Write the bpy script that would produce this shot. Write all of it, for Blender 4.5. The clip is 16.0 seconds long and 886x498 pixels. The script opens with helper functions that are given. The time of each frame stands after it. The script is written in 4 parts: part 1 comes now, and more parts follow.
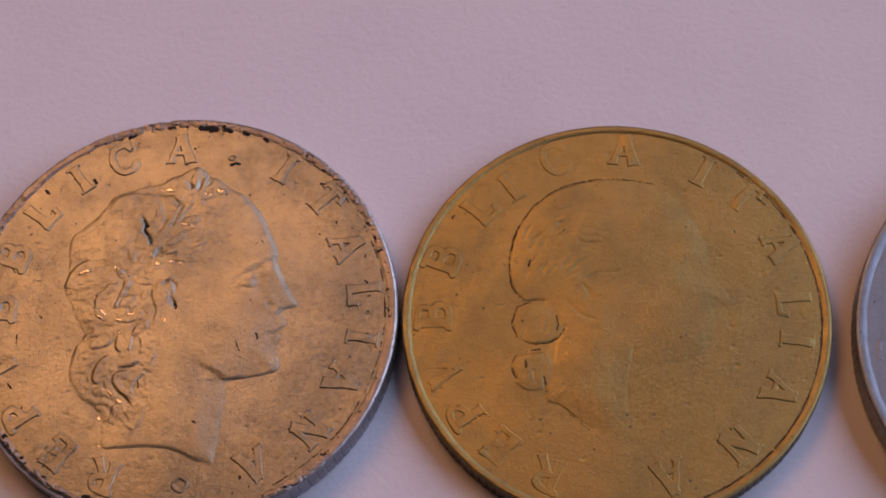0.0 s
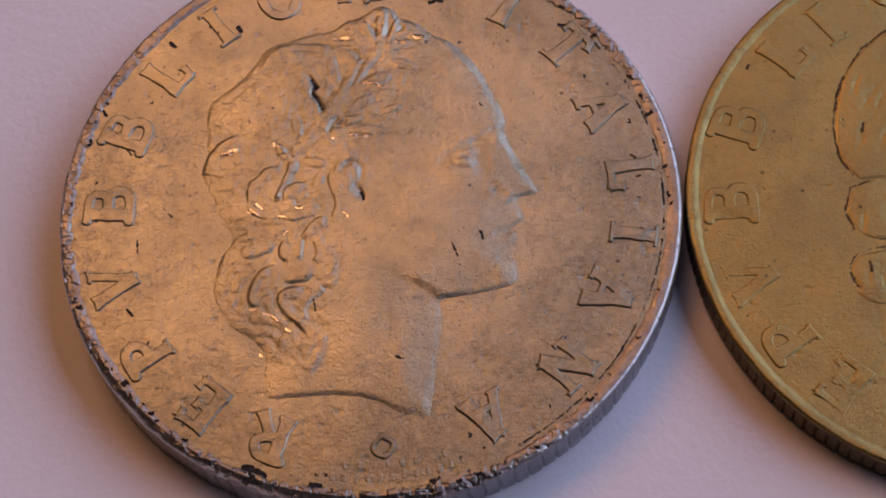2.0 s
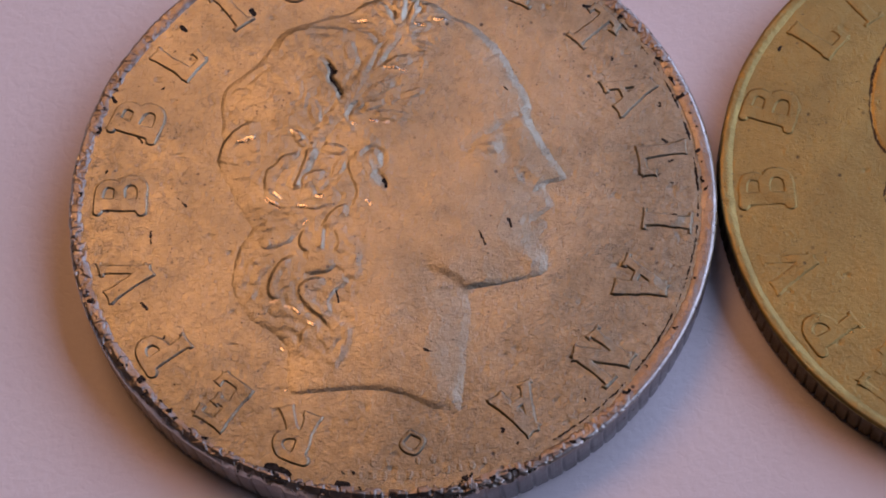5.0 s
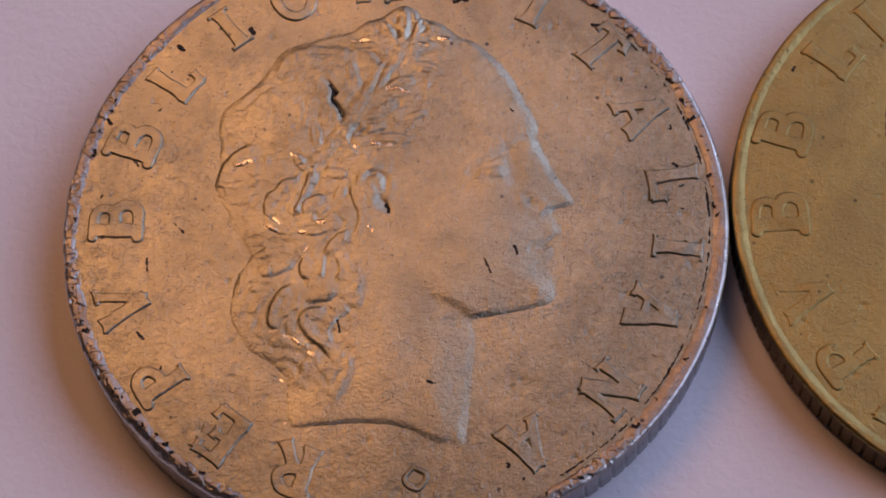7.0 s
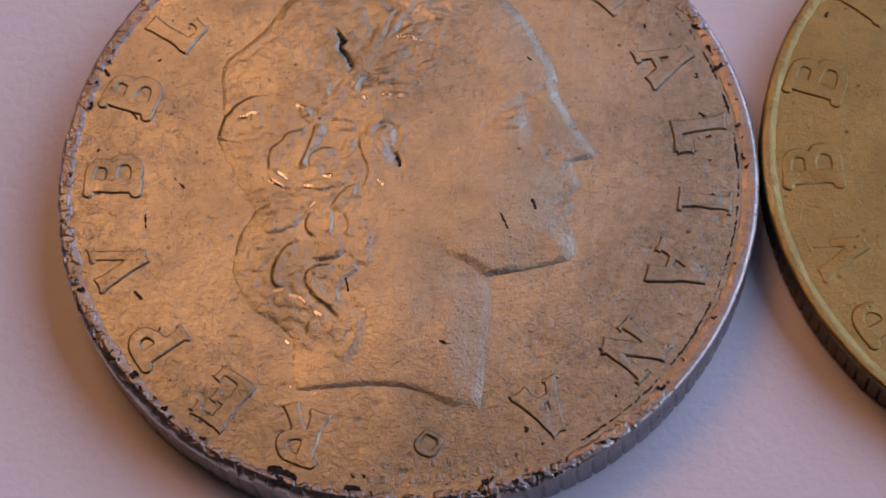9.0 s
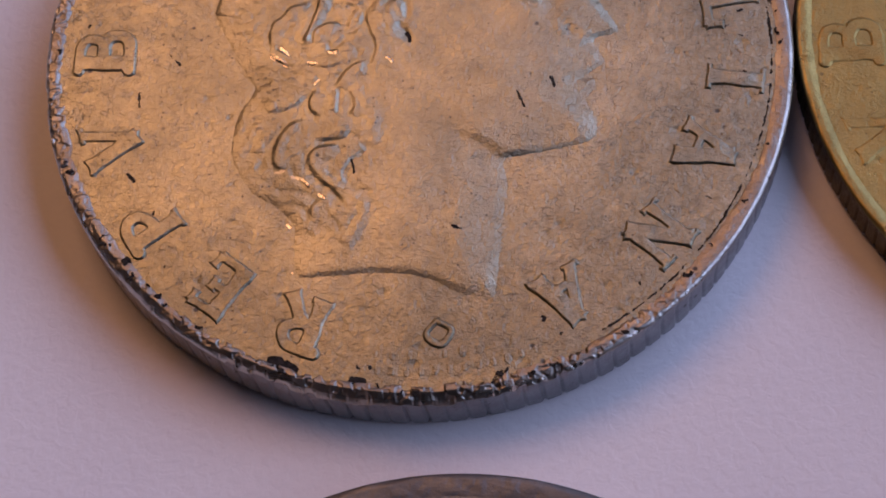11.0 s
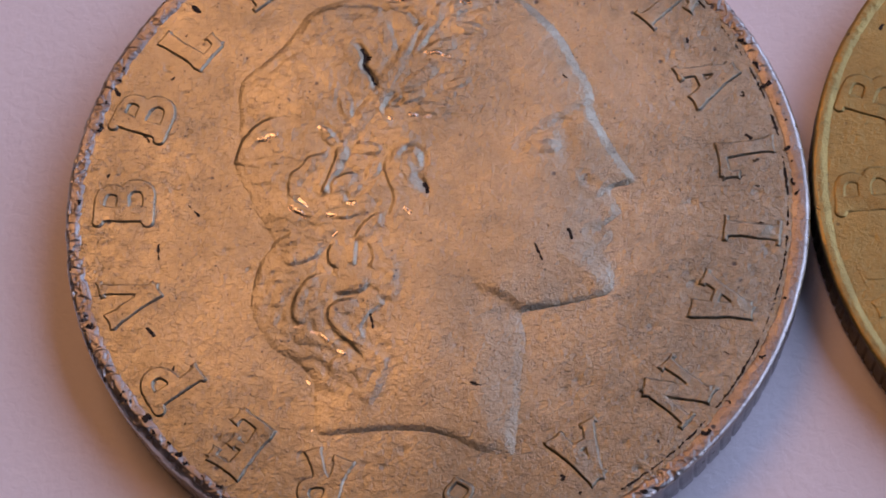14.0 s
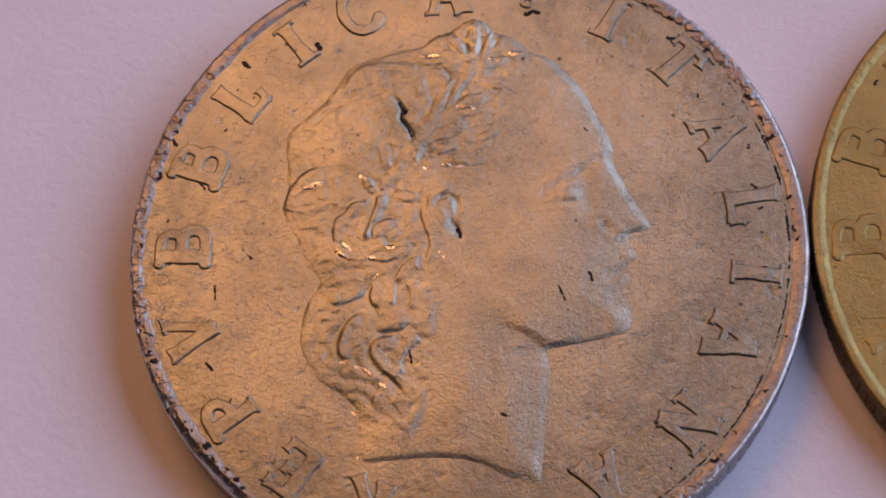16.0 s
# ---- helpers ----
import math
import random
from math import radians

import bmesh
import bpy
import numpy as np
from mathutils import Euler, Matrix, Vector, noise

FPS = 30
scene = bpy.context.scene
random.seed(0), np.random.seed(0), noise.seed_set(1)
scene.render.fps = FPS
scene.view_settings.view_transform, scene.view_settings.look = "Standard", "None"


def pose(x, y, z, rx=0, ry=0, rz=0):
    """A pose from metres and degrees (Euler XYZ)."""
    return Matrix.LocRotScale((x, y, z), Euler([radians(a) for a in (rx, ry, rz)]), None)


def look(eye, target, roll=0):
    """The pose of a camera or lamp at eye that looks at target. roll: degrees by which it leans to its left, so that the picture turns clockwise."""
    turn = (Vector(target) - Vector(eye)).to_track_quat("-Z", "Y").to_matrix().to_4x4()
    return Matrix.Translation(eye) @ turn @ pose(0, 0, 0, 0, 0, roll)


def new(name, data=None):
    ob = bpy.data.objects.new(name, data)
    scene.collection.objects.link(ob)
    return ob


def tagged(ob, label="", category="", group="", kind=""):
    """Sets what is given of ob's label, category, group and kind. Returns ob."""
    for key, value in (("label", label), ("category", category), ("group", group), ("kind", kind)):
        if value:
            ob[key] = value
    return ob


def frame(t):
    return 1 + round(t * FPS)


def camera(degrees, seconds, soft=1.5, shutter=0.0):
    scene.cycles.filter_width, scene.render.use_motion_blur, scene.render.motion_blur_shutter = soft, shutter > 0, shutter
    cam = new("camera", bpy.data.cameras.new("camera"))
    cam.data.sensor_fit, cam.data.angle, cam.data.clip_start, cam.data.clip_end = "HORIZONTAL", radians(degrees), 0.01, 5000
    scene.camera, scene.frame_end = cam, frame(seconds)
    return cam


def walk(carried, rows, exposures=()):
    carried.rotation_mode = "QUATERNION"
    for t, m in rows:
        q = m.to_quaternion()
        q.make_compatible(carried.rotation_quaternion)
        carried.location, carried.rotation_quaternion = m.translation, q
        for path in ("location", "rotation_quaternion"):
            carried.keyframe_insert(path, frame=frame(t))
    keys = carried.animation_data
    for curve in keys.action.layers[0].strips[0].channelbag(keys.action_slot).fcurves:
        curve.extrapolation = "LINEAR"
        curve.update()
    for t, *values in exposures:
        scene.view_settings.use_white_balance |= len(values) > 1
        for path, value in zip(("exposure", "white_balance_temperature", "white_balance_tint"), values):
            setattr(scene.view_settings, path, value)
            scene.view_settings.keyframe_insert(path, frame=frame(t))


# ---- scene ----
MM = 0.001
cam = camera(24.53, 16.0, soft=1.9)

# The camera's way over the coins: seconds, eye, target (both in millimetres), roll in degrees.
ROWS = [
    (0.0, 18.39, -44.42, 109.49, 16.44, -15.85, 45.63, -5.01),
    (0.5, 13.42, -39.53, 93.41, 11.34, -10.99, 29.53, -5.63),
    (1.0, 8.71, -38.30, 82.70, 7.00, -9.17, 19.07, -5.10),
    (1.5, 6.80, -36.67, 77.14, 4.50, -7.40, 13.60, -6.51),
    (2.0, 5.61, -36.19, 75.20, 3.27, -6.57, 11.81, -6.68),
    (2.5, 4.69, -36.08, 74.94, 2.76, -6.55, 11.50, -6.10),
    (3.0, 3.79, -36.18, 74.37, 2.50, -6.48, 11.00, -5.01),
    (5.5, 2.58, -35.03, 71.97, 1.94, -5.12, 8.68, -4.11),
    (6.0, 2.73, -34.20, 71.81, 1.92, -4.60, 8.39, -4.37),
    (6.5, 2.57, -33.54, 71.52, 1.87, -4.16, 7.99, -4.15),
    (7.0, 2.73, -33.19, 71.01, 1.84, -3.80, 7.49, -4.51),
    (7.5, 2.67, -32.93, 70.46, 1.78, -3.58, 6.93, -4.50),
    (8.0, 2.61, -32.99, 69.60, 1.68, -3.54, 6.10, -4.60),
    (8.5, 2.81, -32.98, 68.37, 1.50, -3.54, 4.88, -5.33),
    (9.0, 2.92, -33.11, 66.73, 1.23, -3.59, 3.28, -6.08),
    (9.5, 2.83, -33.04, 65.16, 0.91, -3.84, 1.57, -6.53),
    (10.0, 2.92, -32.84, 63.63, 0.57, -4.32, -0.25, -7.43),
    (10.2, 2.89, -33.10, 62.83, 0.46, -4.56, -1.04, -7.53),
    (12.3, 4.15, -33.66, 61.30, 0.48, -6.27, -3.01, -10.13),
    (12.5, 4.22, -33.54, 61.28, 0.44, -5.71, -2.84, -10.31),
    (13.0, 3.52, -32.71, 61.51, 0.39, -4.01, -2.26, -8.86),
    (13.5, 3.20, -30.81, 62.82, 0.28, -2.49, -1.13, -8.55),
    (14.0, 2.96, -28.80, 64.10, 0.14, -0.87, -0.02, -8.50),
    (14.5, 3.37, -27.14, 65.57, 0.01, 0.13, 1.19, -9.79),
    (15.0, 3.04, -26.94, 66.88, -0.11, 0.09, 2.38, -9.41),
    (15.5, 2.77, -27.33, 68.43, -0.38, -0.59, 3.81, -9.43),
    (16.0, 2.16, -28.06, 71.54, -0.67, -1.95, 6.66, -8.91),
]
walk(cam, [(t, look((a * MM, b * MM, c * MM), (d * MM, e * MM, f * MM), roll)) for t, a, b, c, d, e, f, roll in ROWS],
     exposures=[(0.0, -0.22, 6700, 26), (1.0, -0.26, 6650, 26), (3.0, -0.18, 6600, 25), (9.0, -0.22, 6450, 25), (12.5, -0.1, 6000, 24), (14.5, -0.08, 6480, 25), (16.0, -0.04, 6540, 25)])

# ---- world and light ----
world = bpy.data.worlds.new("world")
scene.world = world
world.use_nodes = True
world.node_tree.nodes["Background"].inputs[0].default_value = (0.55, 0.65, 0.8, 1)
world.node_tree.nodes["Background"].inputs[1].default_value = 0.3


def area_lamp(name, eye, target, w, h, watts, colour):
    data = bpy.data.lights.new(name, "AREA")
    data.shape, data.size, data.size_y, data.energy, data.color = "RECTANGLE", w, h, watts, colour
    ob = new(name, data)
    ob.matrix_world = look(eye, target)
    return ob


# Daylight in the window opening; an unseen warm lamp, assumed close over the paper.
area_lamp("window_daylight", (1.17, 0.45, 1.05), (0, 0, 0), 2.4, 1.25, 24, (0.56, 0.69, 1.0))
area_lamp("unseen_warm_lamp", (-0.11, 0.186, 0.34), (0, 0, 0), 0.2, 0.2, 0.52, (1.0, 0.50, 0.22))


# ---- materials ----
class Nodes:
    """A short way to write a node material."""

    def __init__(self, name):
        self.mat = bpy.data.materials.new(name)
        self.mat.use_nodes = True
        self.tree = self.mat.node_tree
        self.bsdf = self.tree.nodes["Principled BSDF"]
        self.coord = self.add("ShaderNodeTexCoord").outputs["Object"]

    def add(self, kind, **values):
        node = self.tree.nodes.new(kind)
        for key, value in values.items():
            node.inputs[key.replace("_", " ")].default_value = value
        return node

    def link(self, a, b):
        self.tree.links.new(a, b)

    def noise(self, per_mm, detail=4.0, rough=0.55, warp=0.0, stretch=None):
        n = self.add("ShaderNodeTexNoise", Scale=per_mm / MM, Detail=detail, Roughness=rough, Distortion=warp)
        src = self.coord
        if stretch:
            m = self.add("ShaderNodeMapping", Scale=stretch[:3], Rotation=(0, 0, stretch[3]))
            self.link(src, m.inputs["Vector"])
            src = m.outputs["Vector"]
        self.link(src, n.inputs["Vector"])
        return n.outputs["Fac"]

    def cells(self, per_mm, feature="F1"):
        n = self.add("ShaderNodeTexVoronoi", Scale=per_mm / MM)
        n.feature = feature
        self.link(self.coord, n.inputs["Vector"])
        return n.outputs["Distance"]

    def strokes(self, turn, long, wide, bend=0.05):
        """Short bent scratches, each about 0.4 long by 0.4 wide."""
        wave = self.add("ShaderNodeTexNoise", Scale=3.0 / MM, Detail=1.0)
        self.link(self.coord, wave.inputs["Vector"])
        shift = self.tree.nodes.new("ShaderNodeVectorMath")
        shift.operation = "MULTIPLY_ADD"
        shift.inputs[1].default_value = (bend * MM * 4,) * 3
        self.link(wave.outputs["Color"], shift.inputs[0])
        self.link(self.coord, shift.inputs[2])
        spin = self.add("ShaderNodeVectorRotate", Angle=turn)
        spin.rotation_type = "Z_AXIS"
        self.link(shift.outputs[0], spin.inputs["Vector"])
        size = self.tree.nodes.new("ShaderNodeVectorMath")
        size.operation = "MULTIPLY"
        size.inputs[1].default_value = (1 / (long * MM), 1 / (wide * MM), 1)
        self.link(spin.outputs[0], size.inputs[0])
        n = self.add("ShaderNodeTexVoronoi", Scale=1.0)
        n.voronoi_dimensions = "2D"
        self.link(size.outputs[0], n.inputs["Vector"])
        return self.span(n.outputs["Distance"], 0.24, 0.12)

    def span(self, value, lo, hi, a=0.0, b=1.0):
        n = self.add("ShaderNodeMapRange", From_Min=lo, From_Max=hi, To_Min=a, To_Max=b)
        self.link(value, n.inputs["Value"])
        return n.outputs["Result"]

    def maths(self, op, a, b):
        n = self.add("ShaderNodeMath")
        n.operation = op
        for k, x in enumerate((a, b)):
            if isinstance(x, (int, float)):
                n.inputs[k].default_value = x
            else:
                self.link(x, n.inputs[k])
        return n.outputs[0]

    def mix(self, fac, a, b):
        n = self.tree.nodes.new("ShaderNodeMix")
        n.data_type = "RGBA"
        for key, x in ((0, fac), (6, a), (7, b)):
            if isinstance(x, tuple):
                n.inputs[key].default_value = (*x, 1)
            elif isinstance(x, (int, float)):
                n.inputs[key].default_value = x
            else:
                self.link(x, n.inputs[key])
        return n.outputs[2]

    def bump(self, height, depth, under=None):
        n = self.add("ShaderNodeBump", Strength=1.0, Distance=depth * MM)
        self.link(height, n.inputs["Height"])
        if under is not None:
            self.link(under, n.inputs["Normal"])
        return n.outputs["Normal"]

    def set(self, **inputs):
        for key, x in inputs.items():
            socket = self.bsdf.inputs[key.replace("_", " ")]
            if isinstance(x, tuple):
                socket.default_value = (*x, 1)
            elif isinstance(x, (int, float)):
                socket.default_value = x
            else:
                self.link(x, socket)
        return self.mat


def worn_metal(name, base, tarnish, dirt, rough, specks, fibre=1.0, shine=0.08, grime_falloff=0.0):
    """Circulated coin metal: tarnish in clouds, short hairline marks, dark specks of dirt."""
    n = Nodes(name)
    cloud = n.span(n.noise(0.35, 5, 0.6, 0.6), 0.38, 0.68)
    fine = n.noise(9.0, 3, 0.65, 1.5)
    col = n.mix(n.maths("MULTIPLY", cloud, 0.55), base, tarnish)
    col = n.mix(n.span(fine, 0.48, 0.7, 0, 0.4), col, tarnish)
    grime = n.span(n.noise(1.6, 6, 0.7, 0.4), 0.52, 0.75, 0, 0.3)
    col = n.mix(grime, col, tuple(0.6 * t for t in tarnish))
    # a skin of unrubbed grime and painted falloff, in clouds between letters and rim
    if grime_falloff:
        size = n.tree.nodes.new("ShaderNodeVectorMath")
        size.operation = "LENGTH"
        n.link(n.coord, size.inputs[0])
        # leans lower right, so the lamp's weaker light there is in the colour
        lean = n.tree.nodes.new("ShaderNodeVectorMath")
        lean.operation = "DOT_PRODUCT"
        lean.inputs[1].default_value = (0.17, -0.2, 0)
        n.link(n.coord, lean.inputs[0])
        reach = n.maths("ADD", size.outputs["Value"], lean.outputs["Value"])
        band = n.span(n.maths("ADD", reach, n.span(n.noise(0.45, 5, 0.65, 0.5), 0.3, 0.7, -2.2 * MM, 1.8 * MM)), 8.6 * MM, 11.6 * MM, 0, grime_falloff)
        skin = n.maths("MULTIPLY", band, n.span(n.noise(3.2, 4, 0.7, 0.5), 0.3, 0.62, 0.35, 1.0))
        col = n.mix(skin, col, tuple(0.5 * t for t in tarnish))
    # hairlines lie in patches
    patch = n.span(n.noise(0.22, 2, 0.5, 0.3), 0.42, 0.66, 0.2, 1.0)
    lines = n.maths("MAXIMUM", n.strokes(0.4, 0.42, 0.085), n.maths("MAXIMUM", n.strokes(1.5, 0.4, 0.09), n.strokes(2.5, 0.45, 0.09)))
    lines = n.maths("MULTIPLY", n.maths("MULTIPLY", lines, n.span(n.noise(2.2, 2, 0.5), 0.42, 0.6)), patch)
    col = n.mix(n.maths("MULTIPLY", lines, 0.28 * fibre), col, dirt)
    # specks
    spot = n.maths("MULTIPLY", n.span(n.cells(1.5), 0.15, 0.07), n.span(n.noise(0.5, 2), specks, specks + 0.06))
    tiny = n.maths("MULTIPLY", n.span(n.cells(4.2), 0.2, 0.1), n.span(n.noise(0.9, 2), specks - 0.03, specks + 0.05))
    mark = n.maths("MAXIMUM", spot, n.maths("MULTIPLY", tiny, 0.7))
    col = n.mix(n.maths("MULTIPLY", mark, 0.85), col, dirt)
    soft = n.bump(n.noise(1.7, 5, 0.62, 0.8), 0.02)
    pebbled = n.bump(n.noise(5.5, 2, 0.6, 0.8), 0.025 * fibre, soft)
    grain = n.bump(fine, 0.014 * fibre, pebbled)
    normal = n.bump(n.maths("ADD", lines, mark), -0.007 * max(fibre, 0.6), grain)
    polished = n.span(n.noise(3.0, 3, 0.6), 0.55, 0.68, 0.0, shine)
    r = n.maths("ADD", n.span(cloud, 0, 1, rough - 0.05, rough + 0.06), n.maths("SUBTRACT", n.maths("MULTIPLY", mark, 0.3), polished))
    return n.set(Base_Color=col, Metallic=n.span(mark, 0, 1, 1.0, 0.35), Roughness=r, Normal=normal)


def paper_material():
    n = Nodes("white_paper")
    fibres = n.noise(2.6, 5, 0.65, 0.8)
    clouds = n.noise(0.12, 3, 0.5)
    tooth = n.bump(n.noise(1.3, 3, 0.6), 0.022)
    col = n.mix(n.span(clouds, 0.35, 0.7), (0.88, 0.84, 0.85), (0.84, 0.80, 0.82))
    col = n.mix(n.span(fibres, 0.45, 0.75, 0, 0.25), col, (0.78, 0.74, 0.76))
    return n.set(Base_Color=col, Roughness=0.75, Specular_IOR_Level=0.25, Normal=n.bump(fibres, 0.03, tooth))


def wall_material(name, colour):
    n = Nodes(name)
    col = n.mix(n.span(n.noise(0.004, 4), 0.3, 0.7), colour, tuple(0.9 * c for c in colour))
    return n.set(Base_Color=col, Roughness=0.85, Normal=n.bump(n.noise(0.2, 3), 0.4))


STEEL_EDGE = worn_metal("dirty_steel_edge", (0.33, 0.325, 0.33), (0.20, 0.19, 0.195), (0.05, 0.045, 0.04), 0.42, 0.52, 0.4)
STEEL_BEVEL = worn_metal("bright_worn_steel", (0.56, 0.54, 0.50), (0.34, 0.31, 0.28), (0.06, 0.05, 0.04), 0.34, 0.50, 0.4)
# brighter steel that carries the glints put on the locks
STEEL_GLINT = worn_metal("glint_bright_steel", (0.72, 0.68, 0.58), (0.6, 0.55, 0.46), (0.2, 0.17, 0.14), 0.27, 0.62, 0.3)
# The dirty bronze edge holds its shade in a base far darker than the face.
BRONZE_EDGE = worn_metal("shaded_dirty_bronze_edge", (0.13, 0.105, 0.07), (0.065, 0.05, 0.035), (0.05, 0.04, 0.03), 0.5, 0.5)
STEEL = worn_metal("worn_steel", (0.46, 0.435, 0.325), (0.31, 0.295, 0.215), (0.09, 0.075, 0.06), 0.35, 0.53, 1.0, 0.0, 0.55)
STEEL_RIM = worn_metal("polished_steel_rim", (0.38, 0.35, 0.31), (0.22, 0.19, 0.17), (0.06, 0.05, 0.04), 0.42, 0.53, 0.7)
STEEL_RELIEF = worn_metal("worn_steel_relief", (0.46, 0.435, 0.325), (0.31, 0.295, 0.215), (0.09, 0.075, 0.06), 0.35, 0.57, 1.0, 0.02)
BRONZE = worn_metal("worn_bronze", (0.385, 0.285, 0.098), (0.25, 0.195, 0.08), (0.09, 0.07, 0.03), 0.40, 0.56, 0.8)
NICKEL = worn_metal("grey_nickel", (0.28, 0.30, 0.32), (0.21, 0.23, 0.25), (0.10, 0.10, 0.11), 0.42, 0.58, 0.6)
GREY = worn_metal("dull_steel", (0.19, 0.19, 0.20), (0.12, 0.12, 0.125), (0.07, 0.06, 0.05), 0.52, 0.56, 0.4)
DIRT_SHADE = Nodes("packed_dirt_and_shade")
DIRT_SHADE = DIRT_SHADE.set(Base_Color=DIRT_SHADE.mix(DIRT_SHADE.span(DIRT_SHADE.noise(6.0, 3), 0.35, 0.65), (0.012, 0.01, 0.009), (0.04, 0.033, 0.028)), Roughness=0.8, Specular_IOR_Level=0.15)
BRONZE_DIRT = Nodes("brown_dirt")
BRONZE_DIRT = BRONZE_DIRT.set(Base_Color=BRONZE_DIRT.mix(BRONZE_DIRT.span(BRONZE_DIRT.noise(5.0, 3), 0.35, 0.65), (0.05, 0.03, 0.012), (0.11, 0.07, 0.03)), Roughness=0.7, Specular_IOR_Level=0.2)
PAPER = paper_material()
PLASTER = wall_material("brown_plaster", (0.09, 0.075, 0.06))
BOARDS = wall_material("table_wood", (0.30, 0.19, 0.11))


# ---- mesh tools ----
def mesh_object(name, verts, faces, material, parent=None, smooth=True):
    """verts: N x 3 in millimetres; faces: M x 4."""
    me = bpy.data.meshes.new(name)
    me.from_pydata((np.asarray(verts) * MM).tolist(), [], np.asarray(faces).tolist())
    me.materials.append(material)
    if smooth:
        me.polygons.foreach_set("use_smooth", [True] * len(me.polygons))
    me.update()
    ob = new(name, me)
    ob.parent = parent
    return ob


def part(name, bm, material, parent, label=""):
    me = bpy.data.meshes.new(name)
    bm.to_mesh(me)
    bm.free()
    me.materials.append(material)
    ob = new(name, me)
    ob.parent = parent
    return tagged(ob, label)


TABLE = np.random.RandomState(5).rand(96, 96)


def clouds(x, y, shift=0.0):
    """Smooth random values between -1 and 1 over the plane, one cell a unit."""
    x, y = x + 31.7 + 13.1 * shift, y + 47.3 + 7.9 * shift
    i, j = np.floor(x).astype(int), np.floor(y).astype(int)
    u, v = x - i, y - j
    u, v = u * u * (3 - 2 * u), v * v * (3 - 2 * v)
    a, b = TABLE[i % 96, j % 96], TABLE[(i + 1) % 96, j % 96]
    c, d = TABLE[i % 96, (j + 1) % 96], TABLE[(i + 1) % 96, (j + 1) % 96]
    return 2 * (a + (b - a) * u + (c - a) * v + (a - b - c + d) * u * v) - 1


def step(x):
    x = np.clip(x, 0, 1)
    return x * x * (3 - 2 * x)


def curve(pts, n=8, closed=False):
    """A smooth line through the points."""
    p = np.array(pts, float)
    if len(p) < 3:
        return p
    p = np.vstack([p[-1], p, p[0], p[1]]) if closed else np.vstack([2 * p[0] - p[1], p, 2 * p[-1] - p[-2]])
    out = []
    for a, b, c, d in zip(p[:-3], p[1:-2], p[2:-1], p[3:]):
        t = np.linspace(0, 1, n, endpoint=False)[:, None]
        out.append(0.5 * (2 * b + (c - a) * t + (2 * a - 5 * b + 4 * c - d) * t**2 + (3 * b - a - 3 * c + d) * t**3))
    return np.vstack(out) if closed else np.vstack(out + [p[-2:-1]])


def away(X, Y, line):
    """The distance of each place from a polyline."""
    best = np.full(X.shape, 1e9)
    for (ax, ay), (bx, by) in zip(line[:-1], line[1:]):
        dx, dy = bx - ax, by - ay
        t = np.clip(((X - ax) * dx + (Y - ay) * dy) / (dx * dx + dy * dy + 1e-12), 0, 1)
        best = np.minimum(best, (X - ax - t * dx) ** 2 + (Y - ay - t * dy) ** 2)
    return np.sqrt(best)


def depth_in(X, Y, line):
    """The distance from a closed outline, positive inside."""
    ring = np.vstack([line, line[:1]])
    inside = np.zeros(X.shape, bool)
    for (ax, ay), (bx, by) in zip(ring[:-1], ring[1:]):
        if ay != by:
            inside ^= ((ay > Y) != (by > Y)) & (X < (bx - ax) * (Y - ay) / (by - ay) + ax)
    return np.where(inside, 1, -1) * away(X, Y, ring)


def sheet(name, X, Y, Z, keep, material, parent):
    """A grid of heights, of which only the kept places are built."""
    rows, cols = X.shape
    k = np.arange(rows * cols).reshape(rows, cols)
    quads = np.stack([k[:-1, :-1], k[:-1, 1:], k[1:, 1:], k[1:, :-1]], -1).reshape(-1, 4)
    quads = quads[keep.ravel()[quads].all(1)]
    used, faces = np.unique(quads, return_inverse=True)
    verts = np.stack([X.ravel(), Y.ravel(), Z.ravel()], -1)[used]
    return mesh_object(name, verts, faces.reshape(-1, 4), material, parent)


def lathe(name, radii, heights, material, parent):
    """A ring of rows: radii and heights are rows x steps round the circle."""
    rows, n = radii.shape
    a = np.linspace(0, 2 * np.pi, n, endpoint=False)
    verts = np.stack([radii * np.cos(a), radii * np.sin(a), heights], -1).reshape(-1, 3)
    k = np.arange(rows * n).reshape(rows, n)
    nxt = np.roll(k, -1, 1)
    faces = np.stack([k[:-1], nxt[:-1], nxt[1:], k[1:]], -1).reshape(-1, 4)
    return mesh_object(name, verts, faces, material, parent)


# ---- the room, closed round the table ----
def slab(name, lo, hi, material, label="", category=""):
    bm = bmesh.new()
    bmesh.ops.create_cube(bm, size=1)
    for v in bm.verts:
        v.co = Vector([lo[i] if v.co[i] < 0 else hi[i] for i in range(3)])
    return tagged(part(name, bm, material, None), label, category, kind="structure")


slab("ceiling", (-2.2, -2.2, 1.85), (1.45, 2.2, 1.95), PLASTER, "plain dark brown plaster ceiling", "ceiling")
slab("wall_north", (-2.2, 2.0, -0.06), (1.45, 2.2, 1.85), PLASTER, "plain dark brown plaster wall", "wall")
slab("wall_south", (-2.2, -2.2, -0.06), (1.45, -2.0, 1.85), PLASTER, "plain dark brown plaster wall", "wall")
slab("wall_west", (-2.2, -2.0, -0.06), (-2.0, 2.0, 1.85), PLASTER, "plain dark brown plaster wall", "wall")
